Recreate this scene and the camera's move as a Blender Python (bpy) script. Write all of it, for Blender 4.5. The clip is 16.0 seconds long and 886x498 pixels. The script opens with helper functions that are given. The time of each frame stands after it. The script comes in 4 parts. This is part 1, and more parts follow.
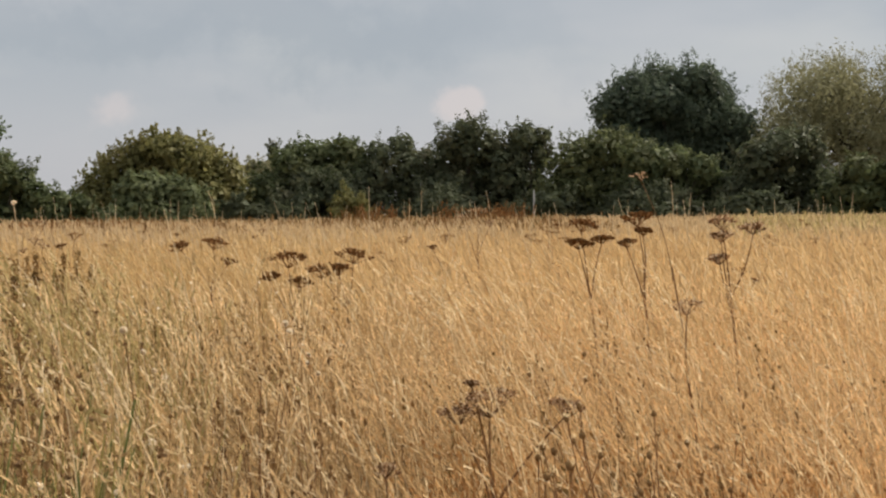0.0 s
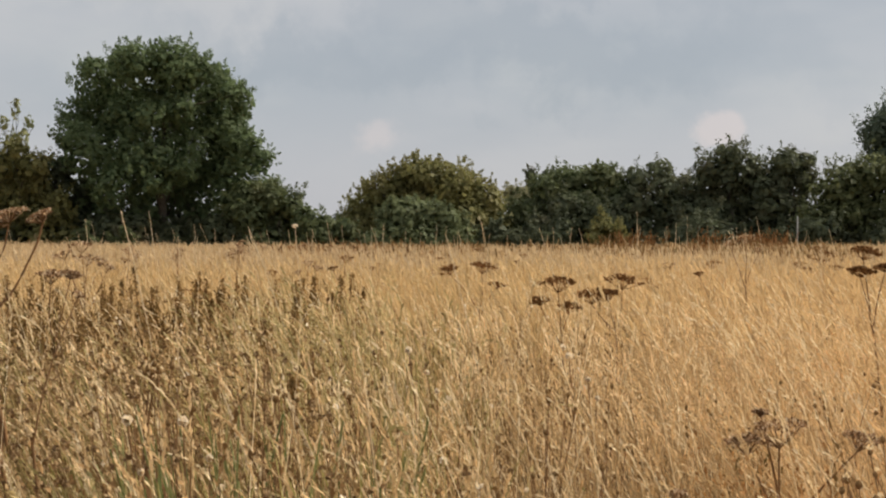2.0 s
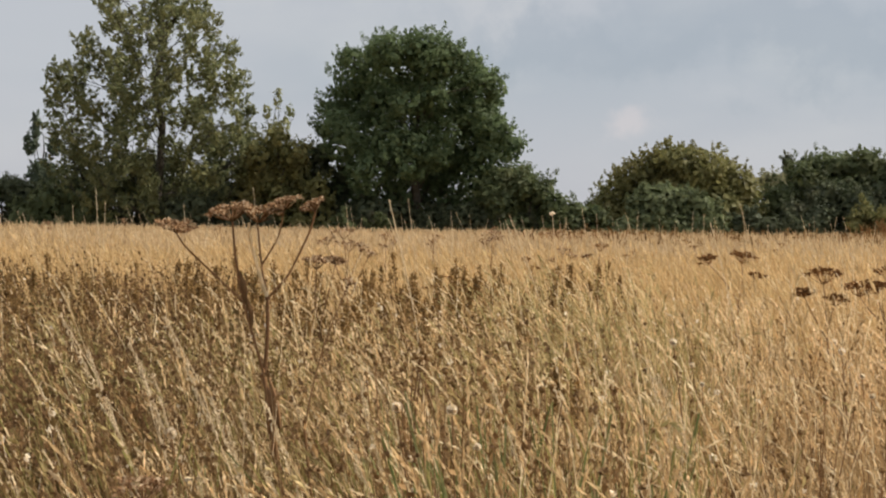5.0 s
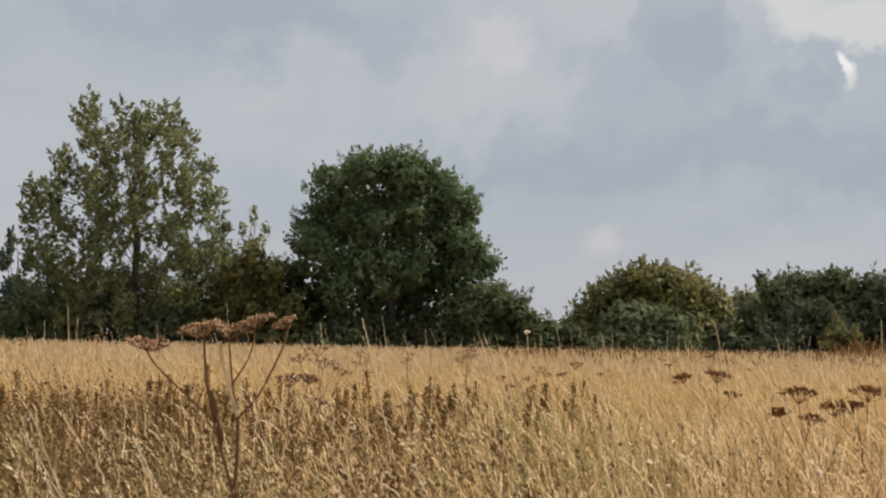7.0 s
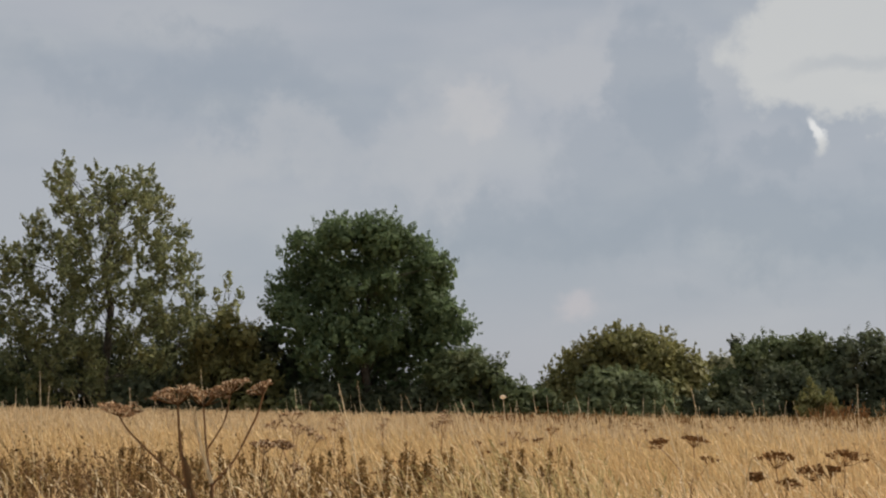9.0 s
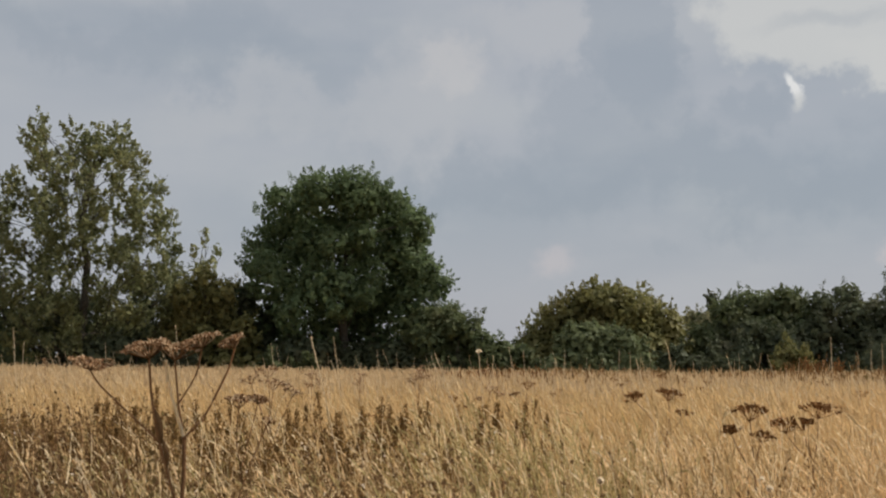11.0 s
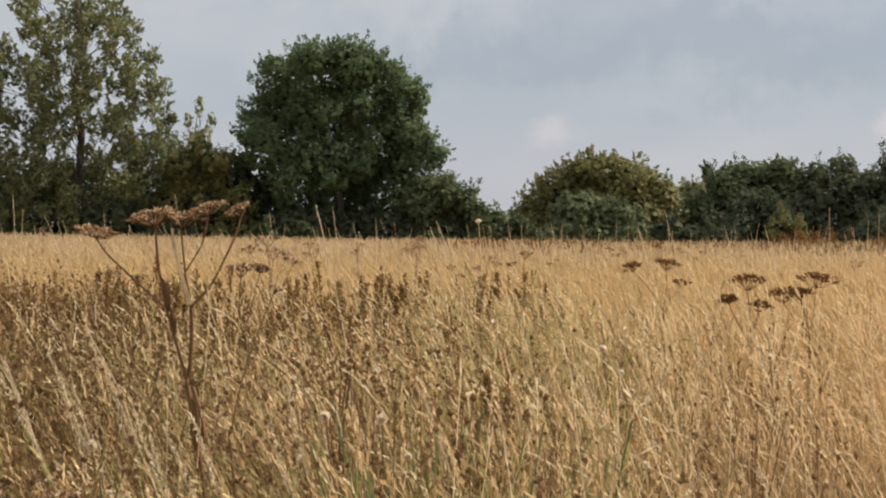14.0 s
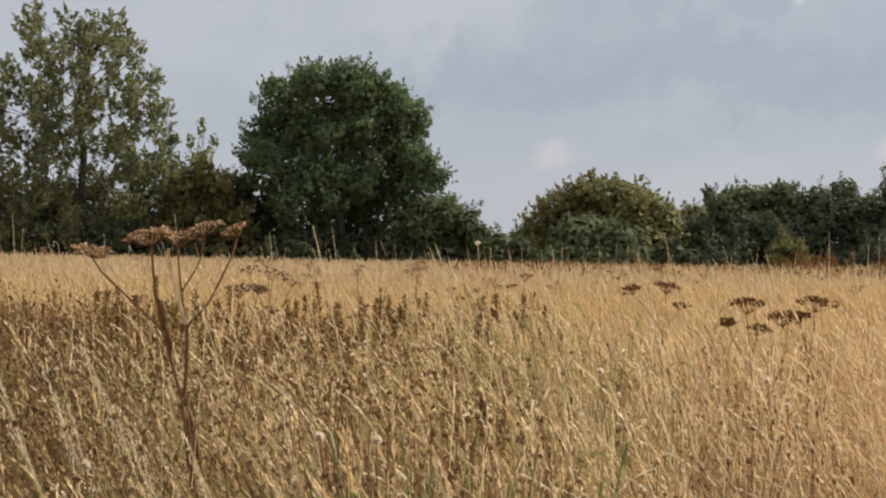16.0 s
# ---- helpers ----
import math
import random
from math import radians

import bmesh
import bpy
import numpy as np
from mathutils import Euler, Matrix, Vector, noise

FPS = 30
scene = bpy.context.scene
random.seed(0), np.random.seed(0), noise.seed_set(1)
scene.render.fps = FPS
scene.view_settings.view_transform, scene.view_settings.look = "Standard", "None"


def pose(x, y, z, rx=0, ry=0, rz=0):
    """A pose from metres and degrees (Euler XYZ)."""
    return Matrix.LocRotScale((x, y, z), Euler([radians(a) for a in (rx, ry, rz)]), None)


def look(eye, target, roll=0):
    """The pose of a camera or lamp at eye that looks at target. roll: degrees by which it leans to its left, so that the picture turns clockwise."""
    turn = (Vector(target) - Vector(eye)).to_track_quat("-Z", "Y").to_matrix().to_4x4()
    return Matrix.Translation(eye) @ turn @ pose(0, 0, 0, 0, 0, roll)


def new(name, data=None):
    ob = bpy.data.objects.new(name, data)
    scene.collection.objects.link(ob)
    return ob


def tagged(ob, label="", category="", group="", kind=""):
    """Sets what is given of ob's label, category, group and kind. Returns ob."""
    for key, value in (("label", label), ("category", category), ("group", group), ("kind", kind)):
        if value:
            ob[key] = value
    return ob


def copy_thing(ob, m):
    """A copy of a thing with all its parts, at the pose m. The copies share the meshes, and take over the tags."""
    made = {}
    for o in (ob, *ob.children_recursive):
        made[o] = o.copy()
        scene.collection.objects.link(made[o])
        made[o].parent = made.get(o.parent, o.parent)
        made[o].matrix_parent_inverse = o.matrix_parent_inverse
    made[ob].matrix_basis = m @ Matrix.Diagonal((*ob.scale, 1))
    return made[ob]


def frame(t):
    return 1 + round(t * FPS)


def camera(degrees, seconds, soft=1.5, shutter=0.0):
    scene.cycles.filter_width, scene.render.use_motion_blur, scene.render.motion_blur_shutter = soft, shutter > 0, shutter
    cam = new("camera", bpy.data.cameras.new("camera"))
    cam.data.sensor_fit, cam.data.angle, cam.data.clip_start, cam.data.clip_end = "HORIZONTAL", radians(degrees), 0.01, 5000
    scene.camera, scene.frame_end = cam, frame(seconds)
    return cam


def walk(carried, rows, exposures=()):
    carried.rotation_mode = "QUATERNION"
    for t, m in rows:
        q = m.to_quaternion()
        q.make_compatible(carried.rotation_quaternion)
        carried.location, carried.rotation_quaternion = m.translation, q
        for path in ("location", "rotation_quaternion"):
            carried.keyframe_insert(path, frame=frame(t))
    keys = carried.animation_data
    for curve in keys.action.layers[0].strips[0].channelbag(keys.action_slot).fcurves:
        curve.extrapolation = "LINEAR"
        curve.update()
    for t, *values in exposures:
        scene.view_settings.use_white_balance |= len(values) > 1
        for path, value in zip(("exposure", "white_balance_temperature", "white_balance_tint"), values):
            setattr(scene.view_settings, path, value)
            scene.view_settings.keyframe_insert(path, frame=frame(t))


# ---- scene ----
cam = camera(34.8, 16.0, soft=2.15, shutter=0.1)
PATH = [  # seconds, x, y, z, yaw, pitch, roll
    (0, 0.157, -0.1133, 1.6078, -17.539, -1.487, 0.102),
    (0.5, 0.1146, -0.1124, 1.6074, -13.037, -2.026, 0.237),
    (1, 0.1005, -0.1124, 1.6046, -9.759, -1.946, 0.226),
    (1.5, 0.0764, -0.1116, 1.6036, -7.904, -1.093, 0.334),
    (2, 0.0684, -0.1075, 1.6035, -7.2, -0.504, 0.535),
    (2.5, 0.0562, -0.1005, 1.6041, -6.26, 0.078, 0.664),
    (3, 0.0354, -0.0902, 1.6072, -2.717, -0.373, 0.725),
    (3.5, 0.0351, -0.0811, 1.6076, 1.245, -2.145, 0.45),
    (3.7, 0.034, -0.0784, 1.6077, 2.157, -2.898, 0.504),
    (4.1, 0.031, -0.074, 1.608, 2.95, -3.55, 0.55),
    (4.7, 0.026, -0.069, 1.61, 3, -2.3, 0.8),
    (5.3, 0.021, -0.062, 1.611, 2.75, -0.1, 1),
    (5.8, 0.0187, -0.0579, 1.6124, 2.45, 1.15, 1.104),
    (6, 0.0172, -0.0559, 1.6128, 2.221, 1.626, 0.968),
    (6.5, 0.0273, -0.051, 1.6134, 1.939, 2.525, 1.019),
    (7, 0.0265, -0.0459, 1.6147, 1.965, 3.607, 1.085),
    (7.5, 0.0166, -0.0412, 1.6151, 1.739, 4.799, 1.108),
    (8, 0.0139, -0.0366, 1.6147, 1.165, 5.477, 1.03),
    (8.5, 0.0323, -0.0319, 1.6129, 0.99, 5.784, 0.947),
    (8.7, 0.0198, -0.0301, 1.6128, 1.049, 6.013, 0.938),
    (9.3, 0.022, -0.025, 1.611, 0.85, 6.4, 0.92),
    (10, 0.028, -0.018, 1.607, 0.5, 6.5, 0.9),
    (10.5, 0.032, -0.013, 1.605, 0.28, 6.1, 0.88),
    (10.8, 0.0337, -0.0107, 1.6039, 0.182, 5.393, 0.85),
    (11, 0.0356, -0.0093, 1.6031, 0.052, 4.504, 0.703),
    (11.5, 0.0297, -0.0075, 1.6006, -0.31, 0.696, 0.283),
    (12, 0.0142, -0.0068, 1.5975, -0.597, -2.75, 0.333),
    (12.5, 0.0003, -0.0063, 1.596, -0.646, -2.965, 0.596),
    (13, -0.0008, -0.0046, 1.5969, -0.439, -1.555, 0.71),
    (13.5, 0.0016, -0.0026, 1.5985, -0.33, -0.778, 0.778),
    (14, 0.0051, -0.0009, 1.6004, -0.215, -0.754, 0.816),
    (14.5, 0, -0, 1.6, 0, -0.481, 1.06),
    (15, 0.0079, 0.0006, 1.5994, 0.059, 0.161, 1.161),
    (15.5, 0.0092, 0.0006, 1.5991, -0.185, 0.28, 1.138),
    (16, 0.019, 0.0001, 1.5987, -0.143, 0.139, 1.137),
]
walk(cam, [(t, pose(x, y, z, 90 + pitch, 0, yaw) @ pose(0, 0, 0, 0, 0, roll)) for t, x, y, z, yaw, pitch, roll in PATH],
     exposures=[(0.0, 0.08, 6750, 10), (3.0, 0.08, 6700, 10), (6.0, 0.15, 6550, 10), (7.0, 0.02, 6550, 10), (8.5, -0.12, 6500, 10), (10.8, -0.18, 6500, 10), (11.5, -0.14, 6550, 10),
                (12.2, 0.18, 6600, 10), (13.0, 0.16, 6600, 10), (14.5, 0.10, 6500, 10), (16.0, 0.07, 6450, 10)])

# ---- light: a broken, bright overcast sky and a veiled sun high to the right ----
SUN_AZ, SUN_EL = 78.0, 46.0      # degrees clockwise from +y, degrees above the horizon
sun_way = Vector((math.sin(radians(SUN_AZ)) * math.cos(radians(SUN_EL)), math.cos(radians(SUN_AZ)) * math.cos(radians(SUN_EL)), math.sin(radians(SUN_EL))))
sun = new("sun", bpy.data.lights.new("sun", "SUN"))
sun.data.energy, sun.data.angle, sun.data.color = 5.2, radians(1.5), (1.0, 0.915, 0.785)
sun.matrix_world = look(sun_way * 50, (0, 0, 0))

world = bpy.data.worlds.new("sky")
scene.world = world
world.use_nodes = True
wt = world.node_tree
wt.nodes.clear()


def wn(kind, **values):
    n = wt.nodes.new(kind)
    for k, v in values.items():
        n.inputs[k].default_value = v
    return n


def wmath(op, a, b=None, clamp=False):
    n = wt.nodes.new("ShaderNodeMath")
    n.operation, n.use_clamp = op, clamp
    for i, v in enumerate((a, b)):
        if v is None:
            continue
        if isinstance(v, (int, float)):
            n.inputs[i].default_value = v
        else:
            wt.links.new(v, n.inputs[i])
    return n.outputs[0]


def wmix(fac, a, b):
    n = wt.nodes.new("ShaderNodeMix")
    n.data_type = "RGBA"
    for sock, v in ((n.inputs[0], fac), (n.inputs[6], a), (n.inputs[7], b)):
        if isinstance(v, (int, float)):
            sock.default_value = v
        elif isinstance(v, tuple):
            sock.default_value = (*v, 1)
        else:
            wt.links.new(v, sock)
    return n.outputs[2]


def wrange(v, lo, hi, to_lo=0.0, to_hi=1.0):
    n = wt.nodes.new("ShaderNodeMapRange")
    n.interpolation_type = "SMOOTHSTEP"
    for i, q in enumerate((lo, hi, to_lo, to_hi)):
        n.inputs[i + 1].default_value = q
    wt.links.new(v, n.inputs[0])
    return n.outputs[0]


coord = wt.nodes.new("ShaderNodeTexCoord").outputs["Generated"]
sep = wt.nodes.new("ShaderNodeSeparateXYZ")
wt.links.new(coord, sep.inputs[0])


def cloud_noise(scale, stretch, offset, detail=5.0, rough=0.5):
    m = wt.nodes.new("ShaderNodeMapping")
    m.inputs["Scale"].default_value, m.inputs["Location"].default_value = (scale, scale, scale * stretch), offset
    wt.links.new(coord, m.inputs["Vector"])
    n = wn("ShaderNodeTexNoise", Scale=1.0, Detail=detail, Roughness=rough)
    wt.links.new(m.outputs[0], n.inputs["Vector"])
    return n.outputs["Fac"]


# the view's own plan of the sky: across and up, as tangents from straight ahead
ahead = wmath("MAXIMUM", sep.outputs["Y"], 0.05)
across, upward = wmath("DIVIDE", sep.outputs["X"], ahead), wmath("DIVIDE", sep.outputs["Z"], ahead)
in_front = wrange(sep.outputs["Y"], 0.2, 0.5)
curl_a = wmath("SUBTRACT", cloud_noise(13, 1.0, (3.1, 1.7, 0.4), 7.0, 0.6), 0.5)
curl_b = wmath("SUBTRACT", cloud_noise(13, 1.0, (8.4, 5.2, 3.3), 7.0, 0.6), 0.5)
wisp_a = wmath("SUBTRACT", cloud_noise(60, 1.0, (1.1, 2.7, 6.4), 5.0, 0.6), 0.5)


def cloud_at(u, v, ru, rv, turn, soft, ragged):
    """One cloud round a place of the sky's plan: 1 inside, 0 outside, an ellipse with a curled edge."""
    du = wmath("ADD", wmath("SUBTRACT", across, u), wmath("ADD", wmath("MULTIPLY", curl_a, ragged), wmath("MULTIPLY", wisp_a, ragged * 0.25)))
    dv = wmath("ADD", wmath("SUBTRACT", upward, v), wmath("MULTIPLY", curl_b, ragged))
    c, q = math.cos(radians(turn)), math.sin(radians(turn))
    along = wmath("ADD", wmath("MULTIPLY", du, c / ru), wmath("MULTIPLY", dv, q / ru))
    over = wmath("ADD", wmath("MULTIPLY", du, -q / rv), wmath("MULTIPLY", dv, c / rv))
    far = wmath("SQRT", wmath("ADD", wmath("MULTIPLY", along, along), wmath("MULTIPLY", over, over)))
    return wrange(far, 1.0, 1.0 - soft, 0.0, 1.0)


broad = cloud_noise(3.2, 3.2, (0.3, 2.2, 5.0), 4.0)
banks = cloud_noise(6.5, 2.4, (7.3, 0.6, 1.0), 5.0)
SLATE, PEARL, CREAM, BLUSH = (0.350, 0.394, 0.450), (0.535, 0.545, 0.567), (0.690, 0.687, 0.662), (0.625, 0.578, 0.592)
grey = wmix(wrange(broad, 0.36, 0.64), (0.402, 0.441, 0.492), (0.487, 0.507, 0.546))
grey = wmix(wmath("MULTIPLY", wrange(banks, 0.45, 0.66), 0.45), grey, (0.540, 0.558, 0.570))
grey = wmix(wrange(sep.outputs["Z"], 0.12, 0.03, 0.0, 0.65), grey, (0.502, 0.507, 0.556))
for u, v, ru, rv, turn, soft, ragged, tint, much in (
        (-0.22, 0.236, 0.20, 0.034, -4, 0.9, 0.20, SLATE, 0.50),
        (0.20, 0.135, 0.28, 0.050, 2, 0.8, 0.20, SLATE, 0.70),
        (0.03, 0.125, 0.16, 0.030, 0, 0.9, 0.20, SLATE, 0.35),
        (-0.14, 0.188, 0.11, 0.034, 6, 0.9, 0.22, PEARL, 0.60),
        (-0.03, 0.180, 0.075, 0.060, 20, 0.7, 0.16, PEARL, 0.75),
        (0.070, 0.250, 0.070, 0.040, 18, 0.6, 0.14, PEARL, 0.80),
        (-0.004, 0.205, 0.034, 0.020, 25, 0.85, 0.12, (0.640, 0.622, 0.615), 0.55),
        (0.004, 0.155, 0.026, 0.018, 0, 0.9, 0.10, PEARL, 0.55),
        (0.118, 0.190, 0.072, 0.050, -8, 0.5, 0.16, SLATE, 0.45),
        (0.140, 0.225, 0.042, 0.060, -5, 0.35, 0.13, SLATE, 0.50),
        (0.320, 0.258, 0.142, 0.066, -3, 0.22, 0.13, CREAM, 0.85),
        (0.350, 0.218, 0.080, 0.026, -6, 0.35, 0.10, CREAM, 0.60),
        (0.275, 0.249, 0.070, 0.008, 8, 0.9, 0.05, SLATE, 0.28),
        (0.222, 0.186, 0.034, 0.018, 14, 0.6, 0.12, SLATE, 0.50),
        (0.2490, 0.1985, 0.0072, 0.0130, 34, 0.6, 0.045, (0.90, 0.890, 0.865), 0.95),
        (0.2530, 0.1900, 0.0070, 0.0080, 0, 0.9, 0.040, CREAM, 0.75),
        (0.0740, 0.064, 0.026, 0.016, -10, 0.9, 0.08, BLUSH, 0.60),
        (0.3240, 0.076, 0.024, 0.018, 0, 0.5, 0.07, BLUSH, 0.80),
        (0.4600, 0.100, 0.10, 0.022, 0, 0.9, 0.16, PEARL, 0.45)):
    grey = wmix(wmath("MULTIPLY", wmath("MULTIPLY", cloud_at(u, v, ru, rv, turn, soft, ragged), in_front), much), grey, tint)
grey = wmix(wrange(sep.outputs["Z"], 0.30, 0.75), grey, (1.06, 1.06, 1.08))
sky = wt.nodes.new("ShaderNodeTexSky")
sky.sky_type, sky.sun_disc = "NISHITA", False
sky.sun_elevation, sky.sun_rotation = radians(SUN_EL), radians(SUN_AZ)
blue = wt.nodes.new("ShaderNodeVectorMath")
blue.operation = "SCALE"
blue.inputs["Scale"].default_value = 0.10
wt.links.new(sky.outputs[0], blue.inputs[0])
back = wn("ShaderNodeBackground", Strength=1.0)
wt.links.new(wmix(0.90, blue.outputs[0], grey), back.inputs["Color"])
out = wt.nodes.new("ShaderNodeOutputWorld")
wt.links.new(back.outputs[0], out.inputs["Surface"])


# ---- materials ----
def plant_material(name, colours, patch=None, patch_scale=0.35, translucent=0.35, rough=0.75, spread=0.16, per_object=False, grain=40.0, tuft=None, gold=None, gloss=0.25, per_stem=False):
    """A dry or green plant surface: colours picked at random per piece, in patches, with fine mottling and light through it."""
    m = bpy.data.materials.new(name)
    m.use_nodes = True
    t = m.node_tree
    t.nodes.clear()
    ramp = t.nodes.new("ShaderNodeValToRGB")
    el = ramp.color_ramp.elements
    while len(el) < len(colours):
        el.new(0.5)
    for i, c in enumerate(colours):
        el[i].position, el[i].color = i / (len(colours) - 1), (*c, 1)
    if per_stem:
        at = t.nodes.new("ShaderNodeAttribute")
        at.attribute_name = "stem_tint"
        t.links.new(at.outputs["Fac"], ramp.inputs[0])
    elif per_object:
        t.links.new(t.nodes.new("ShaderNodeObjectInfo").outputs["Random"], ramp.inputs[0])
    else:
        t.links.new(t.nodes.new("ShaderNodeNewGeometry").outputs["Random Per Island"], ramp.inputs[0])
    tex = t.nodes.new("ShaderNodeTexCoord")
    colour = ramp.outputs[0]
    if patch:
        n = t.nodes.new("ShaderNodeTexNoise")
        n.inputs["Scale"].default_value, n.inputs["Detail"].default_value = patch_scale, 3.0
        t.links.new(tex.outputs["Object"], n.inputs["Vector"])
        r = t.nodes.new("ShaderNodeMapRange")
        r.interpolation_type = "SMOOTHSTEP"
        r.inputs[1].default_value, r.inputs[2].default_value, r.inputs[4].default_value = 0.46, 0.68, 0.75
        t.links.new(n.outputs["Fac"], r.inputs[0])
        mix = t.nodes.new("ShaderNodeMix")
        mix.data_type = "RGBA"
        t.links.new(r.outputs[0], mix.inputs[0])
        t.links.new(colour, mix.inputs[6])
        mix.inputs[7].default_value = (*patch, 1)
        colour = mix.outputs[2]
    if tuft:
        n = t.nodes.new("ShaderNodeTexNoise")
        n.inputs["Scale"].default_value, n.inputs["Detail"].default_value = 2.6, 2.0
        t.links.new(tex.outputs["Object"], n.inputs["Vector"])
        r = t.nodes.new("ShaderNodeMapRange")
        r.interpolation_type = "SMOOTHSTEP"
        r.inputs[1].default_value, r.inputs[2].default_value, r.inputs[4].default_value = 0.50, 0.66, 0.7
        t.links.new(n.outputs["Fac"], r.inputs[0])
        mix = t.nodes.new("ShaderNodeMix")
        mix.data_type = "RGBA"
        t.links.new(r.outputs[0], mix.inputs[0])
        t.links.new(colour, mix.inputs[6])
        mix.inputs[7].default_value = (*tuft, 1)
        colour = mix.outputs[2]
    if gold:
        # the thinner, riper grass towards the right-hand side of the field
        sp = t.nodes.new("ShaderNodeSeparateXYZ")
        t.links.new(tex.outputs["Object"], sp.inputs[0])
        k = t.nodes.new("ShaderNodeMath")
        k.operation, k.inputs[1].default_value = "MULTIPLY_ADD", -0.22
        t.links.new(sp.outputs["Y"], k.inputs[0])
        t.links.new(sp.outputs["X"], k.inputs[2])
        r = t.nodes.new("ShaderNodeMapRange")
        r.interpolation_type = "SMOOTHSTEP"
        r.inputs[1].default_value, r.inputs[2].default_value, r.inputs[4].default_value = -0.5, 1.8, 0.55
        t.links.new(k.outputs[0], r.inputs[0])
        mix = t.nodes.new("ShaderNodeMix")
        mix.data_type = "RGBA"
        t.links.new(r.outputs[0], mix.inputs[0])
        t.links.new(colour, mix.inputs[6])
        mix.inputs[7].default_value = (*gold, 1)
        colour = mix.outputs[2]
    g = t.nodes.new("ShaderNodeTexNoise")
    g.inputs["Scale"].default_value, g.inputs["Detail"].default_value = grain, 2.0
    t.links.new(tex.outputs["Object"], g.inputs["Vector"])
    hsv = t.nodes.new("ShaderNodeHueSaturation")
    v = t.nodes.new("ShaderNodeMapRange")
    v.inputs[1].default_value, v.inputs[2].default_value = 0.3, 0.7
    v.inputs[3].default_value, v.inputs[4].default_value = 1 - spread, 1 + spread
    t.links.new(g.outputs["Fac"], v.inputs[0])
    t.links.new(v.outputs[0], hsv.inputs["Value"])
    t.links.new(colour, hsv.inputs["Color"])
    b = t.nodes.new("ShaderNodeBsdfPrincipled")
    b.inputs["Roughness"].default_value = rough
    b.inputs["Specular IOR Level"].default_value = gloss
    t.links.new(hsv.outputs[0], b.inputs["Base Color"])
    o = t.nodes.new("ShaderNodeOutputMaterial")
    if translucent:
        tr = t.nodes.new("ShaderNodeBsdfTranslucent")
        t.links.new(hsv.outputs[0], tr.inputs["Color"])
        mx = t.nodes.new("ShaderNodeMixShader")
        mx.inputs[0].default_value = translucent
        t.links.new(b.outputs[0], mx.inputs[1])
        t.links.new(tr.outputs[0], mx.inputs[2])
        t.links.new(mx.outputs[0], o.inputs["Surface"])
    else:
        t.links.new(b.outputs[0], o.inputs["Surface"])
    return m


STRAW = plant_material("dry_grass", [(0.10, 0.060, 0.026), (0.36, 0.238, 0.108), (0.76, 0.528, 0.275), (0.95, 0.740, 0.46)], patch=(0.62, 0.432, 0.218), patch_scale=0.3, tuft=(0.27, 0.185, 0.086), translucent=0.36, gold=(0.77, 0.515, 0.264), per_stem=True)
STRAW_FAR = plant_material("dry_grass_far", [(0.47, 0.330, 0.180), (0.53, 0.388, 0.222), (0.59, 0.450, 0.278)], patch=(0.46, 0.318, 0.165), patch_scale=0.10, translucent=0.45)
STRAW_MID = plant_material("dry_grass_mid", [(0.49, 0.330, 0.156), (0.56, 0.388, 0.188), (0.62, 0.440, 0.220), (0.69, 0.505, 0.275)], patch=(0.50, 0.340, 0.150), patch_scale=0.2, tuft=(0.40, 0.285, 0.13), translucent=0.45, gold=(0.62, 0.424, 0.217), per_stem=True)
OLIVE_GRASS = plant_material("olive_grass", [(0.23, 0.185, 0.072), (0.40, 0.325, 0.140), (0.62, 0.49, 0.245)], patch=(0.50, 0.375, 0.175), patch_scale=0.9, translucent=0.4, per_stem=True)
# low withered blades; the shade between the grass stems is put into their colour
SHADED_LITTER = plant_material("shaded_withered_blades", [(0.07, 0.045, 0.021), (0.18, 0.124, 0.062), (0.38, 0.280, 0.148)])
HERB = plant_material("withered_herb", [(0.13, 0.072, 0.031), (0.23, 0.134, 0.058), (0.38, 0.235, 0.11)], patch=(0.18, 0.135, 0.05), patch_scale=0.8, translucent=0.2, gloss=0.05)
PALE = plant_material("bleached_grass", [(0.70, 0.53, 0.30), (0.90, 0.755, 0.50)])
GREEN_BLADE = plant_material("green_blade", [(0.19, 0.185, 0.045), (0.29, 0.260, 0.080), (0.45, 0.36, 0.150)], patch=(0.34, 0.265, 0.12), patch_scale=0.9)
RUST = plant_material("rusty_sorrel", [(0.26, 0.135, 0.052), (0.40, 0.215, 0.085), (0.56, 0.335, 0.145)], translucent=0.25, gloss=0.05)
# dark brown weeds: HERB's browns darkened, with the weed patch's shade in the colour
SHADED_WEED = plant_material("shaded_dead_weed", [(0.095, 0.053, 0.026), (0.16, 0.092, 0.044), (0.27, 0.165, 0.082)], patch=(0.15, 0.125, 0.048), patch_scale=1.2, translucent=0.3, gloss=0.05)
GREEN_LEAF = plant_material("green_leaf", [(0.105, 0.130, 0.042), (0.16, 0.180, 0.062), (0.25, 0.25, 0.10)])
UMBEL = plant_material("dry_umbel", [(0.13, 0.070, 0.036), (0.24, 0.138, 0.072), (0.41, 0.262, 0.148), (0.70, 0.56, 0.38)], translucent=0.32, gloss=0.05)
STALK = plant_material("grey_straw", [(0.52, 0.41, 0.26), (0.78, 0.64, 0.43)], translucent=0.35)
UMBEL_DARK = plant_material("dark_umbel", [(0.125, 0.063, 0.025), (0.21, 0.106, 0.042), (0.32, 0.172, 0.072)], translucent=0.0, gloss=0.05)
DEAD_FLOWER = plant_material("dead_flower", [(0.11, 0.062, 0.028), (0.20, 0.118, 0.052), (0.38, 0.25, 0.125)], translucent=0.35)
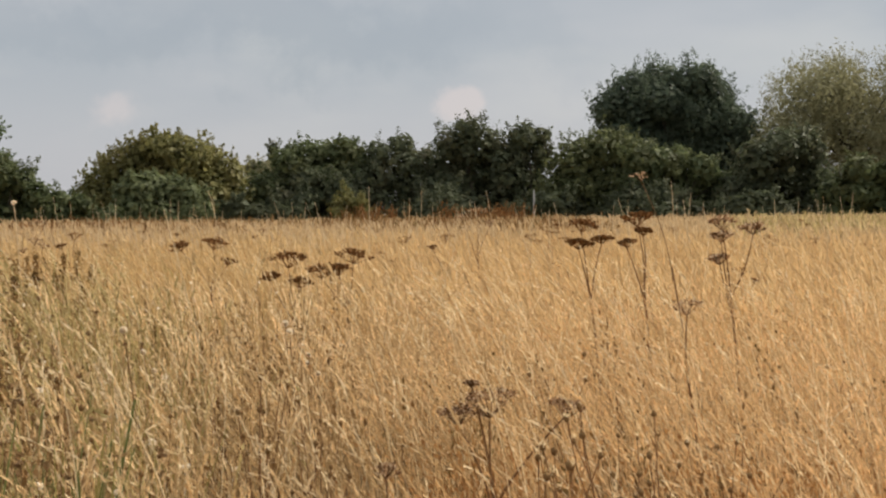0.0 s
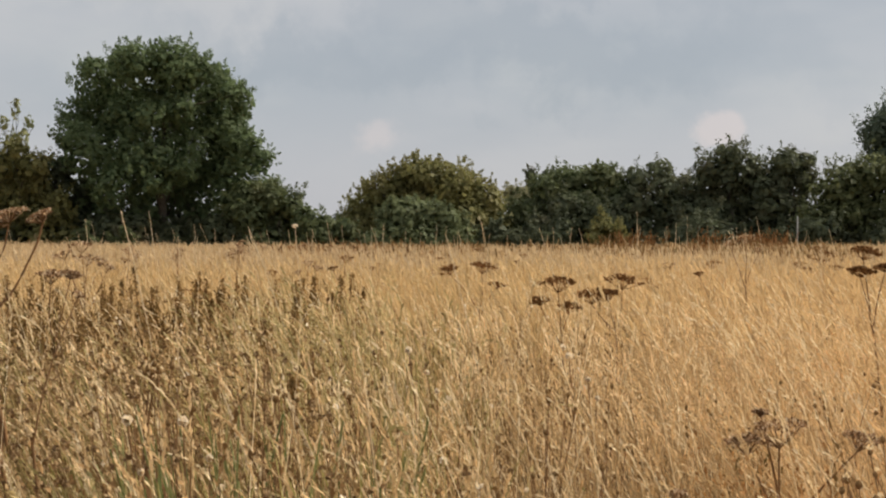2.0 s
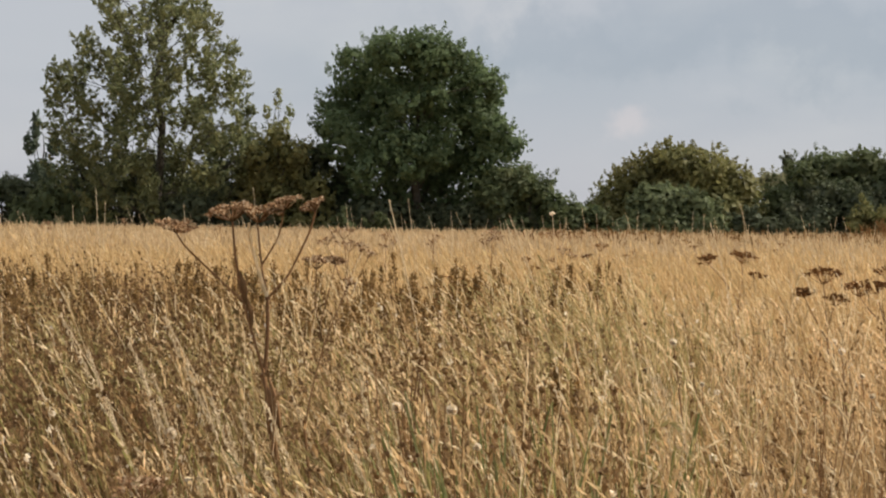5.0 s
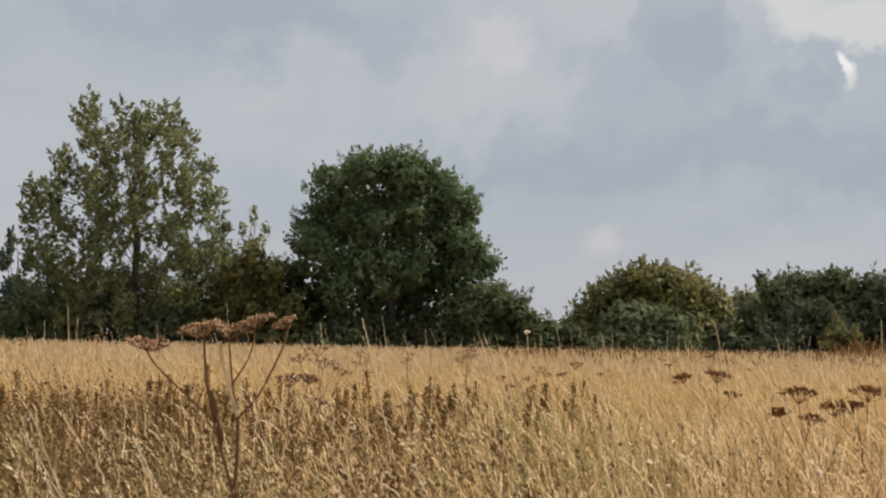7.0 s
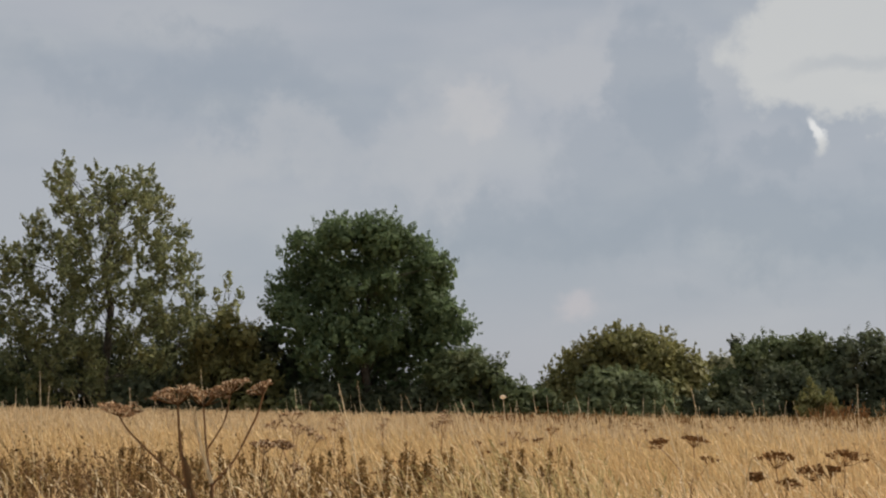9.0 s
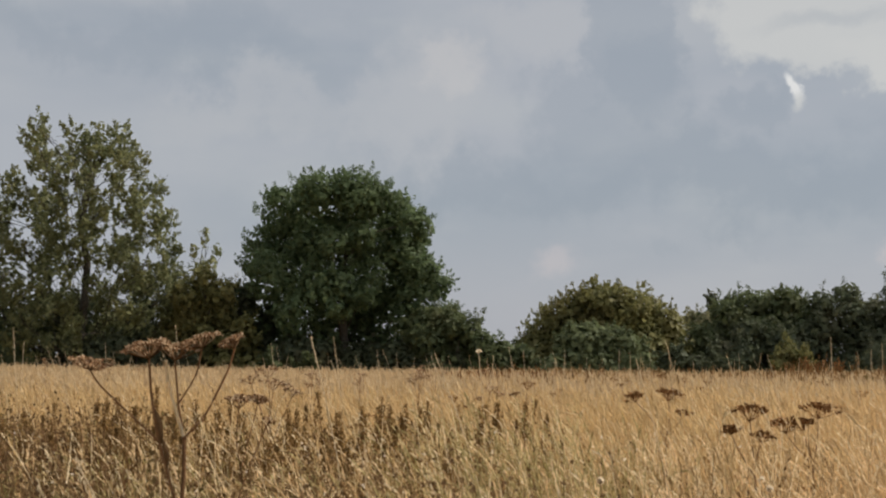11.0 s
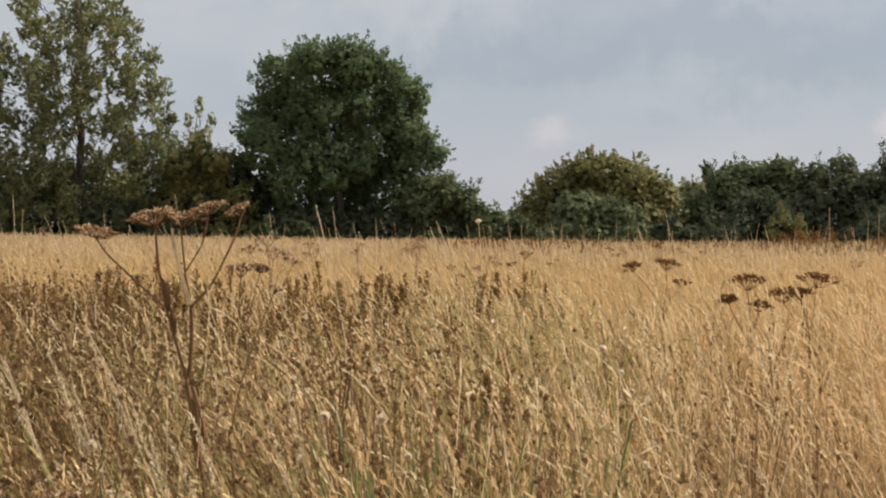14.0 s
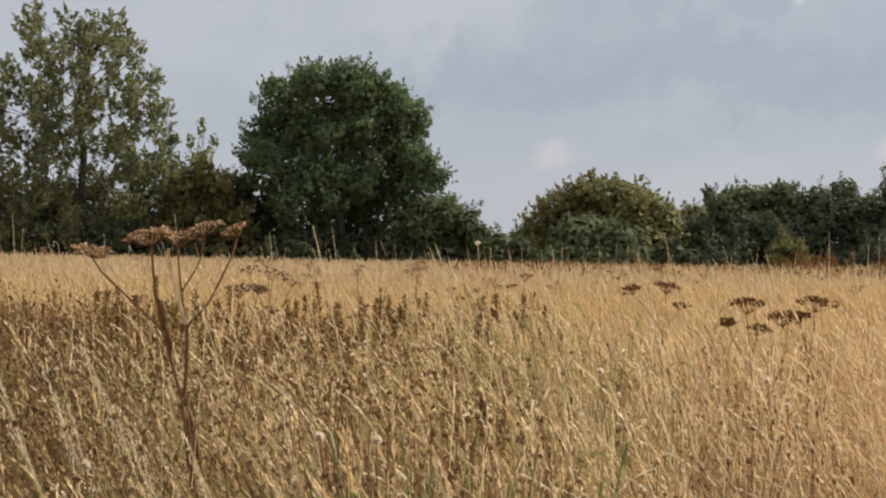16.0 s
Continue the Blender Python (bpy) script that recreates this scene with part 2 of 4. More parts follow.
STEM = plant_material("dry_stem", [(0.13, 0.066, 0.029), (0.25, 0.135, 0.060)], translucent=0.0, rough=0.6, gloss=0.2)
DOCK = plant_material("dock_seed", [(0.17, 0.105, 0.042), (0.28, 0.175, 0.072), (0.44, 0.285, 0.120)], translucent=0.5, gloss=0.05)
KNAP = plant_material("knapweed_head", [(0.13, 0.076, 0.032), (0.25, 0.152, 0.068)], translucent=0.0, gloss=0.05)
FLUFF = plant_material("thistle_down", [(0.80, 0.68, 0.50), (0.92, 0.84, 0.70)], translucent=0.75)
WEATHERED = plant_material("weathered_wood", [(0.26, 0.27, 0.27), (0.32, 0.32, 0.31)], translucent=0.0, rough=0.85, grain=9.0, spread=0.2)
BARK = plant_material("bark", [(0.05, 0.043, 0.033), (0.085, 0.072, 0.055)], translucent=0.0, rough=0.9, grain=6.0, spread=0.3)


def leaves_material(name, a, b, c, patch=None):
    a, b, c = (tuple(1.42 * q for q in k) for k in (a, b, c))
    return plant_material(name, [a, b, c], patch=patch, patch_scale=0.45, translucent=0.45, rough=0.6, grain=0.9, spread=0.2, gloss=0.18)


OAK_LEAF = leaves_material("oak_leaf", (0.068, 0.096, 0.046), (0.082, 0.112, 0.052), (0.104, 0.134, 0.062))
POPLAR_LEAF = leaves_material("poplar_leaf", (0.088, 0.100, 0.046), (0.130, 0.142, 0.066), (0.195, 0.196, 0.096), patch=(0.170, 0.160, 0.062))
OLIVE_LEAF = leaves_material("olive_green_leaf", (0.084, 0.086, 0.033), (0.125, 0.122, 0.046), (0.175, 0.162, 0.064), patch=(0.185, 0.160, 0.062))
DARK_LEAF = leaves_material("dark_leaf", (0.055, 0.067, 0.040), (0.067, 0.079, 0.045), (0.084, 0.094, 0.051), patch=(0.092, 0.086, 0.048))
GREY_LEAF = leaves_material("grey_green_leaf", (0.078, 0.094, 0.046), (0.098, 0.116, 0.056), (0.124, 0.142, 0.070))
MID_LEAF = leaves_material("mid_green_leaf", (0.058, 0.075, 0.035), (0.076, 0.093, 0.043), (0.100, 0.116, 0.052), patch=(0.100, 0.103, 0.046))
WILLOW_LEAF = leaves_material("willow_leaf", (0.120, 0.118, 0.066), (0.150, 0.147, 0.082), (0.190, 0.183, 0.104))
DULL_LEAF = leaves_material("dull_olive_leaf", (0.056, 0.066, 0.029), (0.077, 0.088, 0.038), (0.104, 0.112, 0.050))
BLUE_LEAF = leaves_material("blue_green_leaf", (0.050, 0.068, 0.046), (0.064, 0.084, 0.056), (0.084, 0.104, 0.070))


def ground_material():
    m = bpy.data.materials.new("field_soil")
    m.use_nodes = True
    t = m.node_tree
    b = t.nodes["Principled BSDF"]
    b.inputs["Roughness"].default_value = 0.95
    tex = t.nodes.new("ShaderNodeTexCoord")
    n, n2 = t.nodes.new("ShaderNodeTexNoise"), t.nodes.new("ShaderNodeTexNoise")
    n.inputs["Scale"].default_value, n.inputs["Detail"].default_value = 0.25, 4.0
    n2.inputs["Scale"].default_value, n2.inputs["Detail"].default_value = 18.0, 6.0
    for q in (n, n2):
        t.links.new(tex.outputs["Object"], q.inputs["Vector"])
    r = t.nodes.new("ShaderNodeValToRGB")
    r.color_ramp.elements[0].color, r.color_ramp.elements[1].color = (0.10, 0.070, 0.034, 1), (0.27, 0.190, 0.095, 1)
    r.color_ramp.elements[0].position, r.color_ramp.elements[1].position = 0.3, 0.7
    mix = t.nodes.new("ShaderNodeMath")
    mix.operation = "MULTIPLY_ADD"
    mix.inputs[1].default_value = 0.5
    half = t.nodes.new("ShaderNodeMath")
    half.operation = "MULTIPLY"
    half.inputs[1].default_value = 0.5
    t.links.new(n.outputs["Fac"], half.inputs[0])
    t.links.new(n2.outputs["Fac"], mix.inputs[0])
    t.links.new(half.outputs[0], mix.inputs[2])
    t.links.new(mix.outputs[0], r.inputs[0])
    t.links.new(r.outputs[0], b.inputs["Base Color"])
    bump = t.nodes.new("ShaderNodeBump")
    bump.inputs["Strength"].default_value, bump.inputs["Distance"].default_value = 0.6, 0.03
    t.links.new(n2.outputs["Fac"], bump.inputs["Height"])
    t.links.new(bump.outputs[0], b.inputs["Normal"])
    return m


SOIL = ground_material()


# ---- mesh helpers ----
def rise(x, y):
    """The field's gentle swell: it climbs half a metre towards the right-hand hedge."""
    s = np.clip(np.asarray(x, float) / 55.0, 0, 1)
    return 0.5 * s * s * (3 - 2 * s) + 0.02 * np.sin(np.asarray(x) * 0.21 + 1.0) * np.sin(np.asarray(y) * 0.17)


def mesh(name, verts, faces, material, smooth=False):
    """A mesh from arrays: verts (n, 3), faces a list of arrays of equal-sided faces."""
    me = bpy.data.meshes.new(name)
    verts = np.asarray(verts, np.float32)
    me.vertices.add(len(verts))
    me.vertices.foreach_set("co", verts.ravel())
    sizes = np.concatenate([np.full(len(f), f.shape[1], np.int32) for f in faces if len(f)])
    loops = np.concatenate([f.ravel() for f in faces if len(f)]).astype(np.int32)
    me.loops.add(len(loops))
    me.loops.foreach_set("vertex_index", loops)
    me.polygons.add(len(sizes))
    me.polygons.foreach_set("loop_start", np.concatenate([[0], np.cumsum(sizes)[:-1]]).astype(np.int32))
    if smooth:
        me.polygons.foreach_set("use_smooth", np.ones(len(sizes), bool))
    me.update(calc_edges=True)
    me.validate()
    me.materials.append(material)
    return me


class Shape:
    """Collects arrays of verts and faces for one mesh."""

    def __init__(self):
        self.v, self.f, self.n = [], {3: [], 4: []}, 0

    def add(self, verts, *faces):
        verts = np.asarray(verts, float).reshape(-1, 3)
        for f in faces:
            f = np.asarray(f, int)
            self.f[f.shape[1]].append(f + self.n)
        self.v.append(verts)
        self.n += len(verts)
        return self

    def mesh(self, name, material, smooth=False):
        return mesh(name, np.concatenate(self.v), [np.concatenate(f) for f in self.f.values() if f], material, smooth)


def part(name, shape, material, parent, label="", smooth=False):
    ob = new(name, shape.mesh(name, material, smooth))
    ob.parent = parent
    if label:
        tagged(ob, label)
    return ob


def thing(name, at, label, category, group=""):
    e = new(name)
    e.location = at
    return tagged(e, label, category, group)


def tube(shape, points, radii, sides=5):
    """A tapered tube along a line of points."""
    p = np.asarray(points, float)
    r = np.interp(np.linspace(0, 1, len(p)), np.linspace(0, 1, len(radii)), radii)
    d = np.gradient(p, axis=0)
    d /= np.linalg.norm(d, axis=1, keepdims=True) + 1e-9
    up = np.where(np.abs(d[:, 2:3]) > 0.9, [[1.0, 0, 0]], [[0, 0, 1.0]])
    a = np.cross(d, up)
    a /= np.linalg.norm(a, axis=1, keepdims=True) + 1e-9
    b = np.cross(d, a)
    ang = np.linspace(0, 2 * np.pi, sides, endpoint=False)
    v = p[:, None] + r[:, None, None] * (np.cos(ang)[None, :, None] * a[:, None] + np.sin(ang)[None, :, None] * b[:, None])
    i, j = np.meshgrid(np.arange(len(p) - 1), np.arange(sides), indexing="ij")
    k = (j + 1) % sides
    f = np.stack([i * sides + j, i * sides + k, (i + 1) * sides + k, (i + 1) * sides + j], -1).reshape(-1, 4)
    return shape.add(v.reshape(-1, 3), f)


def bend(a, b, sag=0.05, n=6, side=(1, 0, 0)):
    """A slightly bowed line from a to b."""
    a, b, s = np.asarray(a, float), np.asarray(b, float), np.linspace(0, 1, n)[:, None]
    return a + (b - a) * s + np.asarray(side) * sag * np.linalg.norm(b - a) * np.sin(np.pi * s)


def unit(v):
    return v / (np.linalg.norm(v, axis=-1, keepdims=True) + 1e-9)


def flakes(shape, centres, along, across, length, width, fold=0.25):
    """Small folded diamonds: leaves, spikelets, seeds. Arrays of centres and ways, lengths and widths."""
    n = len(centres)
    along, across = unit(along), unit(across - (across * unit(along)).sum(-1, keepdims=True) * unit(along))
    nor = np.cross(along, across)
    length, width = np.broadcast_to(length, n)[:, None], np.broadcast_to(width, n)[:, None]
    v = np.stack([centres - along * length / 2, centres + across * width / 2 + nor * width * fold,
                  centres + along * length / 2, centres - across * width / 2 + nor * width * fold], 1)
    i = np.arange(n)[:, None] * 4
    return shape.add(v.reshape(-1, 3), np.concatenate([i + [0, 1, 2], i + [0, 2, 3]]))


def ball(shape, centre, r, squash=1.0, rng=None):
    """A small knobbly ball of 6 by 4 facets."""
    u, w = np.meshgrid(np.linspace(0, 2 * np.pi, 6, endpoint=False), np.linspace(0.15, np.pi - 0.15, 4), indexing="xy")
    v = np.stack([np.cos(u) * np.sin(w), np.sin(u) * np.sin(w), np.cos(w) * squash], -1).reshape(-1, 3)
    if rng is not None:
        v *= rng.uniform(0.8, 1.15, (len(v), 1))
    i, j = np.meshgrid(np.arange(3), np.arange(6), indexing="ij")
    k = (j + 1) % 6
    f = np.stack([i * 6 + j, (i + 1) * 6 + j, (i + 1) * 6 + k, i * 6 + k], -1).reshape(-1, 4)
    return shape.add(np.asarray(centre) + v * r, f)


# ---- ground: one sheet to the horizon ----
def build_ground():
    rings = np.concatenate([[0.0], np.geomspace(1.0, 130.0, 60), np.geomspace(170.0, 4000.0, 14)])
    turns = np.linspace(0, 2 * np.pi, 96, endpoint=False)
    r, a = np.meshgrid(rings, turns, indexing="ij")
    x, y = r * np.cos(a), r * np.sin(a)
    v = np.stack([x, y, rise(x, y)], -1).reshape(-1, 3)
    i, j = np.meshgrid(np.arange(len(rings) - 1), np.arange(96), indexing="ij")
    k = (j + 1) % 96
    f = np.stack([i * 96 + j, (i + 1) * 96 + j, (i + 1) * 96 + k, i * 96 + k], -1).reshape(-1, 4)
    g = new("ground", mesh("ground", v, [f], SOIL, True))
    tagged(g, "dry straw-littered soil under a summer hay meadow", "ground", kind="structure")


build_ground()


# ---- trees ----
def crown(shape, lobes, count, size, rng, hole=0.0, upright=0.0, clumps=2.6, puff=0.55, fill=0.3, depth=0.5, core_leaf=2.3):
    """Leaves on short sprays that stand out from the skins of the lobes (dx, z, rx, rz), with uneven gaps, over a looser dark core."""
    lobes = np.asarray(lobes, float)
    wide = np.abs(lobes[:, 0]).max() + 0.6 * lobes[:, 2].max()
    c = np.stack([lobes[:, 0], rng.uniform(-depth, depth, len(lobes)) * wide * np.sqrt(np.clip(1 - (lobes[:, 0] / wide) ** 2, 0, 1)), lobes[:, 1]], -1)
    rad = np.stack([lobes[:, 2], lobes[:, 2] * rng.uniform(0.85, 1.1, len(lobes)), lobes[:, 3]], -1)
    area = lobes[:, 2] * (lobes[:, 2] + lobes[:, 3])
    total = max(8, int(clumps * 1.6 * area.sum()))
    which = rng.choice(len(lobes), total, p=area / area.sum())
    way = unit(rng.normal(size=(total, 3)))
    way[:, 2] = np.where((way[:, 2] < -0.3) & (rng.random(total) < 0.5), -way[:, 2], way[:, 2])
    reach = 0.98 - 0.34 * rng.random(total) ** 1.3 + rng.normal(0, 0.06, total)
    mid = c[which] + way * rad[which] * reach[:, None]
    keep = rng.random(total) > hole
    mid, way = mid[keep], way[keep]
    spray = unit(way * [1.0, 1.0, 0.7] + rng.normal(size=(len(mid), 3)) * 0.30 + [0, 0, 0.30 + upright])
    long = puff * rng.uniform(0.45, 1.0, len(mid)) * np.where(rng.random(len(mid)) < 0.18, 2.4, 1.45)
    inner = int(count * fill)
    outer = count - inner
    weight = long ** 1.5 * rng.uniform(0.5, 1.4, len(mid))
    per = rng.choice(len(mid), outer, p=weight / weight.sum())
    u = rng.random(outer)
    ray = unit(rng.normal(size=(outer, 3)))
    girth = long[per] * 0.46 * (1.05 - 0.65 * u) * rng.random(outer) ** 0.45
    outer_at = mid[per] + spray[per] * (long[per] * (u * 1.15 - 0.35))[:, None] + ray * girth[:, None]
    deep = rng.choice(len(lobes), inner, p=area / area.sum())
    core = unit(rng.normal(size=(inner, 3))) * rng.random((inner, 1)) ** 0.33 * 0.80
    at = np.concatenate([outer_at, c[deep] + core * rad[deep]])
    at[:, 2] = np.maximum(at[:, 2], 0.15 + 0.3 * rng.random(count))
    face = np.concatenate([ray * 0.55 + way[per] * 0.8 + spray[per] * 0.2, core])
    normal = unit(face + rng.normal(size=(count, 3)) * 0.30 + [0, 0, 0.25])
    along = unit(np.cross(normal, rng.normal(size=(count, 3))) + np.concatenate([spray[per] * (0.3 + upright), 0 * core]))
    s = size * rng.uniform(0.55, 1.3, count) * np.where(np.arange(count) < outer, 0.84, core_leaf)
    flakes(shape, at, along, np.cross(normal, along), s, s * rng.uniform(0.5, 0.8, count), 0.2)
    return c


def plant_tree(name, x, y, lobes, leaf, label, count, size, seed, trunk=0.3, hole=0.0, upright=0.0, clumps=3.4, puff=0.5, category="tree", group="trees along the field edge", split=0.5, fill=0.35, limbs=False, thin=1.0, depth=0.5, core_leaf=2.3):
    """A tapered, forked trunk with limbs to the lobes, and a crown of leaves."""
    rng = np.random.default_rng(seed)
    z0 = float(rise(x, y))
    t = thing(name, (x, y, z0), label, category, group)
    wood, green = Shape(), Shape()
    c = crown(green, lobes, count, size, rng, hole, upright, clumps, puff, fill, depth, core_leaf)
    top = max(l[1] for l in lobes)
    spine = [np.array([0.0, 0.0, -0.3])]
    for k in range(1, 7):
        spine.append(np.array([rng.normal(0, 0.03 * top) * k / 6, rng.normal(0, 0.03 * top) * k / 6, top * 0.92 * k / 6]))
    tube(wood, spine, [trunk, trunk * 0.8, trunk * 0.55, trunk * 0.15], 8)
    for q in c:
        h = np.clip(q[2] * split + rng.uniform(-0.4, 0.4), 0.5, top * 0.8)
        base = np.array([np.interp(h, [s[2] for s in spine], [s[i] for s in spine]) for i in range(3)])
        # in a crown of many small boughs the outer ones fork from those further in
        inner = [p for p in c if abs(p[0]) < abs(q[0]) - 0.5 and p[2] < q[2] - 0.3] if len(c) > 60 else []
        if inner and abs(q[0]) > 1.3:
            base = np.asarray(min(inner, key=lambda p: float(np.sum((p - q) ** 2))), float)
        line = bend(base, q, rng.uniform(-0.12, 0.12), 7, (0.5, 0.5, -0.6))
        bough = Shape() if limbs else wood
        tube(bough, line, [trunk * 0.26 * thin, trunk * 0.16 * thin, trunk * 0.05], 5)
        for _ in range(4):
            s = line[rng.integers(3, 7)]
            tube(bough, bend(s, q + rng.normal(0, 0.3, 3) * [1.6, 1.6, 1.2] + [0, 0, 0.2], 0.08, 4), [trunk * 0.12 * thin, trunk * 0.03], 4)
        if limbs:
            part("limb", bough, BARK, t)
    part("trunk", wood, BARK, t, "brown bark trunk and limbs")
    part("crown", green, leaf, t)
    return t


def dome(w, h, n, seed, low=0.0, peak=0.0, sharp=0.8):
    """Lobes that fill a rounded bush or crown w wide and h high; peak shifts the highest place sideways, in parts of the half-width."""
    rng = np.random.default_rng(seed)
    out = []
    for i in range(n):
        u = -1 + 2 * (i + 0.5) / n + rng.uniform(-0.5, 0.5) / n
        lift = max(0.05, 1 - abs(u - peak) ** 2 / (1 + abs(peak)) ** 2) ** (sharp * 0.5)
        r = w * rng.uniform(0.13, 0.19)
        topz = h * lift * rng.uniform(0.93, 1.0)
        out.append((u * (w / 2 - r * 0.6), max(topz - r * 0.9, r * 0.6), r, r * 0.95))
        z = topz - r * 2.0
        while z > low + 0.3:
            out.append((u * (w / 2 - r * 0.6) + rng.normal(0, 0.1 * r), z, r * rng.uniform(0.9, 1.25), r))
            z -= r * 1.25
    return out


def bush(name, x, y, w, h, leaf, label, seed, count=9000, size=0.215, n=6, low=0.0, peak=0.0, hole=0.03, upright=0.3, sharp=0.8, puff=0.5, category="bush"):
    return plant_tree(name, x, y, dome(w * 1.12, h, n, seed, low, peak, sharp), leaf, label, int(count * 1.27), size, seed, trunk=0.05 + 0.018 * h, puff=puff,
                      hole=hole, upright=upright, category=category, group="hedge along the field edge", depth=0.25, fill=0.38)


def poplar_boughs(seed):
    """Small upswept lobes set over the poplar's outline, which narrows towards its top and throws one bough out to the side."""
    g, out = np.random.default_rng(seed), []
    for z in np.arange(2.2, 16.7, 0.90):
        left = np.interp(z, [2, 5.6, 7.9, 10.5, 11.4, 12.6, 13.6, 14.6, 15.8, 17.4], [-7.8, -7.4, -7.9, -8.5, -7.5, -8.0, -4.2, -4.0, -5.4, -4.8])
        right = np.interp(z, [2, 6.7, 8.6, 10.7, 11.4, 13.3, 15.6, 17.4], [6.9, 6.6, 6.8, 6.8, 6.1, 5.2, 3.8, 2.6])
        n = int((right - left) / 1.02)
        for k in range(n):
            x = left + 0.55 + (right - left - 1.1) * (k + g.uniform(0.1, 0.9)) / n
            if z > 14 or g.random() > 0.01 + 0.42 * (abs(x - 0.1) < 0.5 and 4 < z < 12.5):
                r = g.uniform(0.55, 0.95)
                out.append((x, z + g.uniform(-0.45, 0.25), r, r * 1.3))
    return out


plant_tree("poplar_tree", -24.0, 94.0, poplar_boughs(11), POPLAR_LEAF,
           "tall grey-green poplar with sparse, yellowing leaves and sky showing through", 64000, 0.235, 11, trunk=0.34, hole=0.04, upright=0.6, clumps=6.0, puff=0.36, fill=0.10, split=0.72, thin=0.4, core_leaf=1.6)
# smaller boughs all through the oak's crown
OAK_BOUGHS = [(5.0 * math.sqrt((k + 0.5) / 30) * math.cos(2.4 * k), 8.4 + 4.8 * math.sqrt((k + 0.5) / 30) * math.sin(2.4 * k), 1.35, 1.2) for k in range(30)]
plant_tree("oak_tree", -6.5, 94.8, [(-1.9, 12.3, 2.3, 2.0), (-3.0, 12.9, 1.6, 1.3), (0.0, 12.9, 1.6, 1.3), (-5.7, 7.8, 1.5, 1.3), (5.1, 7.7, 1.5, 1.2), (1.9, 12.1, 1.5, 1.3), (-4.4, 11.2, 2.0, 1.8), (1.0, 12.3, 2.3, 2.0), (2.9, 11.2, 1.7, 1.6), *OAK_BOUGHS, (4.2, 11.3, 1.1, 1.1), (3.5, 12.1, 1.1, 1.0), (-4.7, 12.3, 1.1, 1.0), (5.1, 10.2, 1.0, 1.2), (4.3, 9.3, 1.4, 1.3), (-5.6, 9.3, 1.9, 1.5),
           (-3.0, 9.4, 2.4, 2.0), (0.5, 9.4, 2.7, 2.2), (3.7, 8.5, 2.1, 1.8), (6.2, 6.6, 1.3, 1.2), (4.7, 6.1, 2.0, 1.8), (6.8, 4.7, 1.2, 1.2), (-4.6, 6.6, 2.4, 1.9), (-1.0, 6.3, 2.8, 2.1),
           (2.0, 5.6, 2.6, 2.0), (-5.0, 3.9, 2.0, 2.0), (-1.5, 3.3, 1.9, 2.0), (2.0, 2.9, 1.9, 1.9), (5.4, 3.2, 2.2, 1.8), (-6.2, 2.0, 2.0, 1.5), (-3.2, 4.6, 1.9, 1.8), (0.4, 4.2, 1.9, 1.8), (4.0, 4.2, 1.7, 1.6)], OAK_LEAF,
           "broad, round-crowned dark green oak in full leaf", 82000, 0.195, 12, trunk=0.38, hole=0.06, upright=0.30, clumps=6.0, puff=0.34, fill=0.22, depth=0.35, thin=0.5, limbs=True)
bush("hazel_bush", -15.5, 92.8, 6.6, 7.8, OLIVE_LEAF, "olive-green bushy tree squeezed between poplar and oak", 21, 9000, n=5)
bush("hawthorn_bush", -13.8, 96.0, 6.0, 7.4, DARK_LEAF, "dark hawthorn bush in the shade of the oak", 22, 7000, n=4)
plant_tree("aspen_tree", -21.6, 128.0, [(-0.2, 12.6, 0.5, 1.2), (0.9, 11.2, 0.5, 1.0), (-1.0, 11.0, 0.5, 0.9), (0.2, 9.6, 1.3, 1.4), (0, 6, 2.2, 3), (0, 3, 2.2, 2)], POPLAR_LEAF,
           "slender distant aspen with a thin spiky top", 1500, 0.26, 23, trunk=0.16, upright=0.5, puff=0.25)
plant_tree("young_ash_tree", -35.3, 104.0, [(-0.4, 8.3, 0.4, 1.0), (-0.9, 6.9, 0.6, 1.1), (0.9, 6.6, 0.6, 1.0), (0, 4.6, 1.2, 1.4), (0.2, 2.4, 1.9, 1.6)], BLUE_LEAF,
           "young blue-green ash with upswept twigs beyond the field", 3600, 0.24, 24, trunk=0.14, upright=0.6, puff=0.32)
bush("elder_bush", -35.0, 95.0, 8.0, 4.6, DARK_LEAF, "low dark elder bush beside the poplar", 25, 7000, n=6)
bush("elder_bush", -30.0, 92.5, 7.0, 4.0, MID_LEAF, "low green elder bush under the poplar", 26, 6500, n=5)
bush("blackthorn_bush", -20.0, 92.5, 8.5, 3.6, DARK_LEAF, "low dark blackthorn bush below the poplar", 27, 7000, n=6)
bush("blackthorn_bush", -18.8, 98.6, 9.0, 8.6, DARK_LEAF, "dark blackthorn thicket between poplar and oak", 59, 7000, n=5)
bush("blackthorn_bush", -27.0, 97.6, 14.0, 6.8, DARK_LEAF, "dark blackthorn thicket behind the poplar", 41, 12000, n=8)
bush("bramble_bush", -9.7, 93.6, 9.0, 3.3, DARK_LEAF, "dark bramble tangle in the shade of the oak", 28, 6000, n=7)
bush("bramble_bush", -3.1, 93.6, 9.6, 3.1, DARK_LEAF, "dark bramble tangle round the foot of the oak", 57, 6000, n=7)
bush("elder_bush", -5.5, 98.0, 16.0, 4.4, DARK_LEAF, "shaded dark elder thicket behind the oak", 58, 7000, n=7)
bush("sapling_bush", -8.6, 89.4, 1.4, 2.2, MID_LEAF, "small green sapling at the field edge", 29, 700, n=3, size=0.2)
bush("sapling_bush", -11.0, 89.6, 1.8, 2.0, MID_LEAF, "small green sapling at the field edge", 30, 800, n=3, size=0.2)
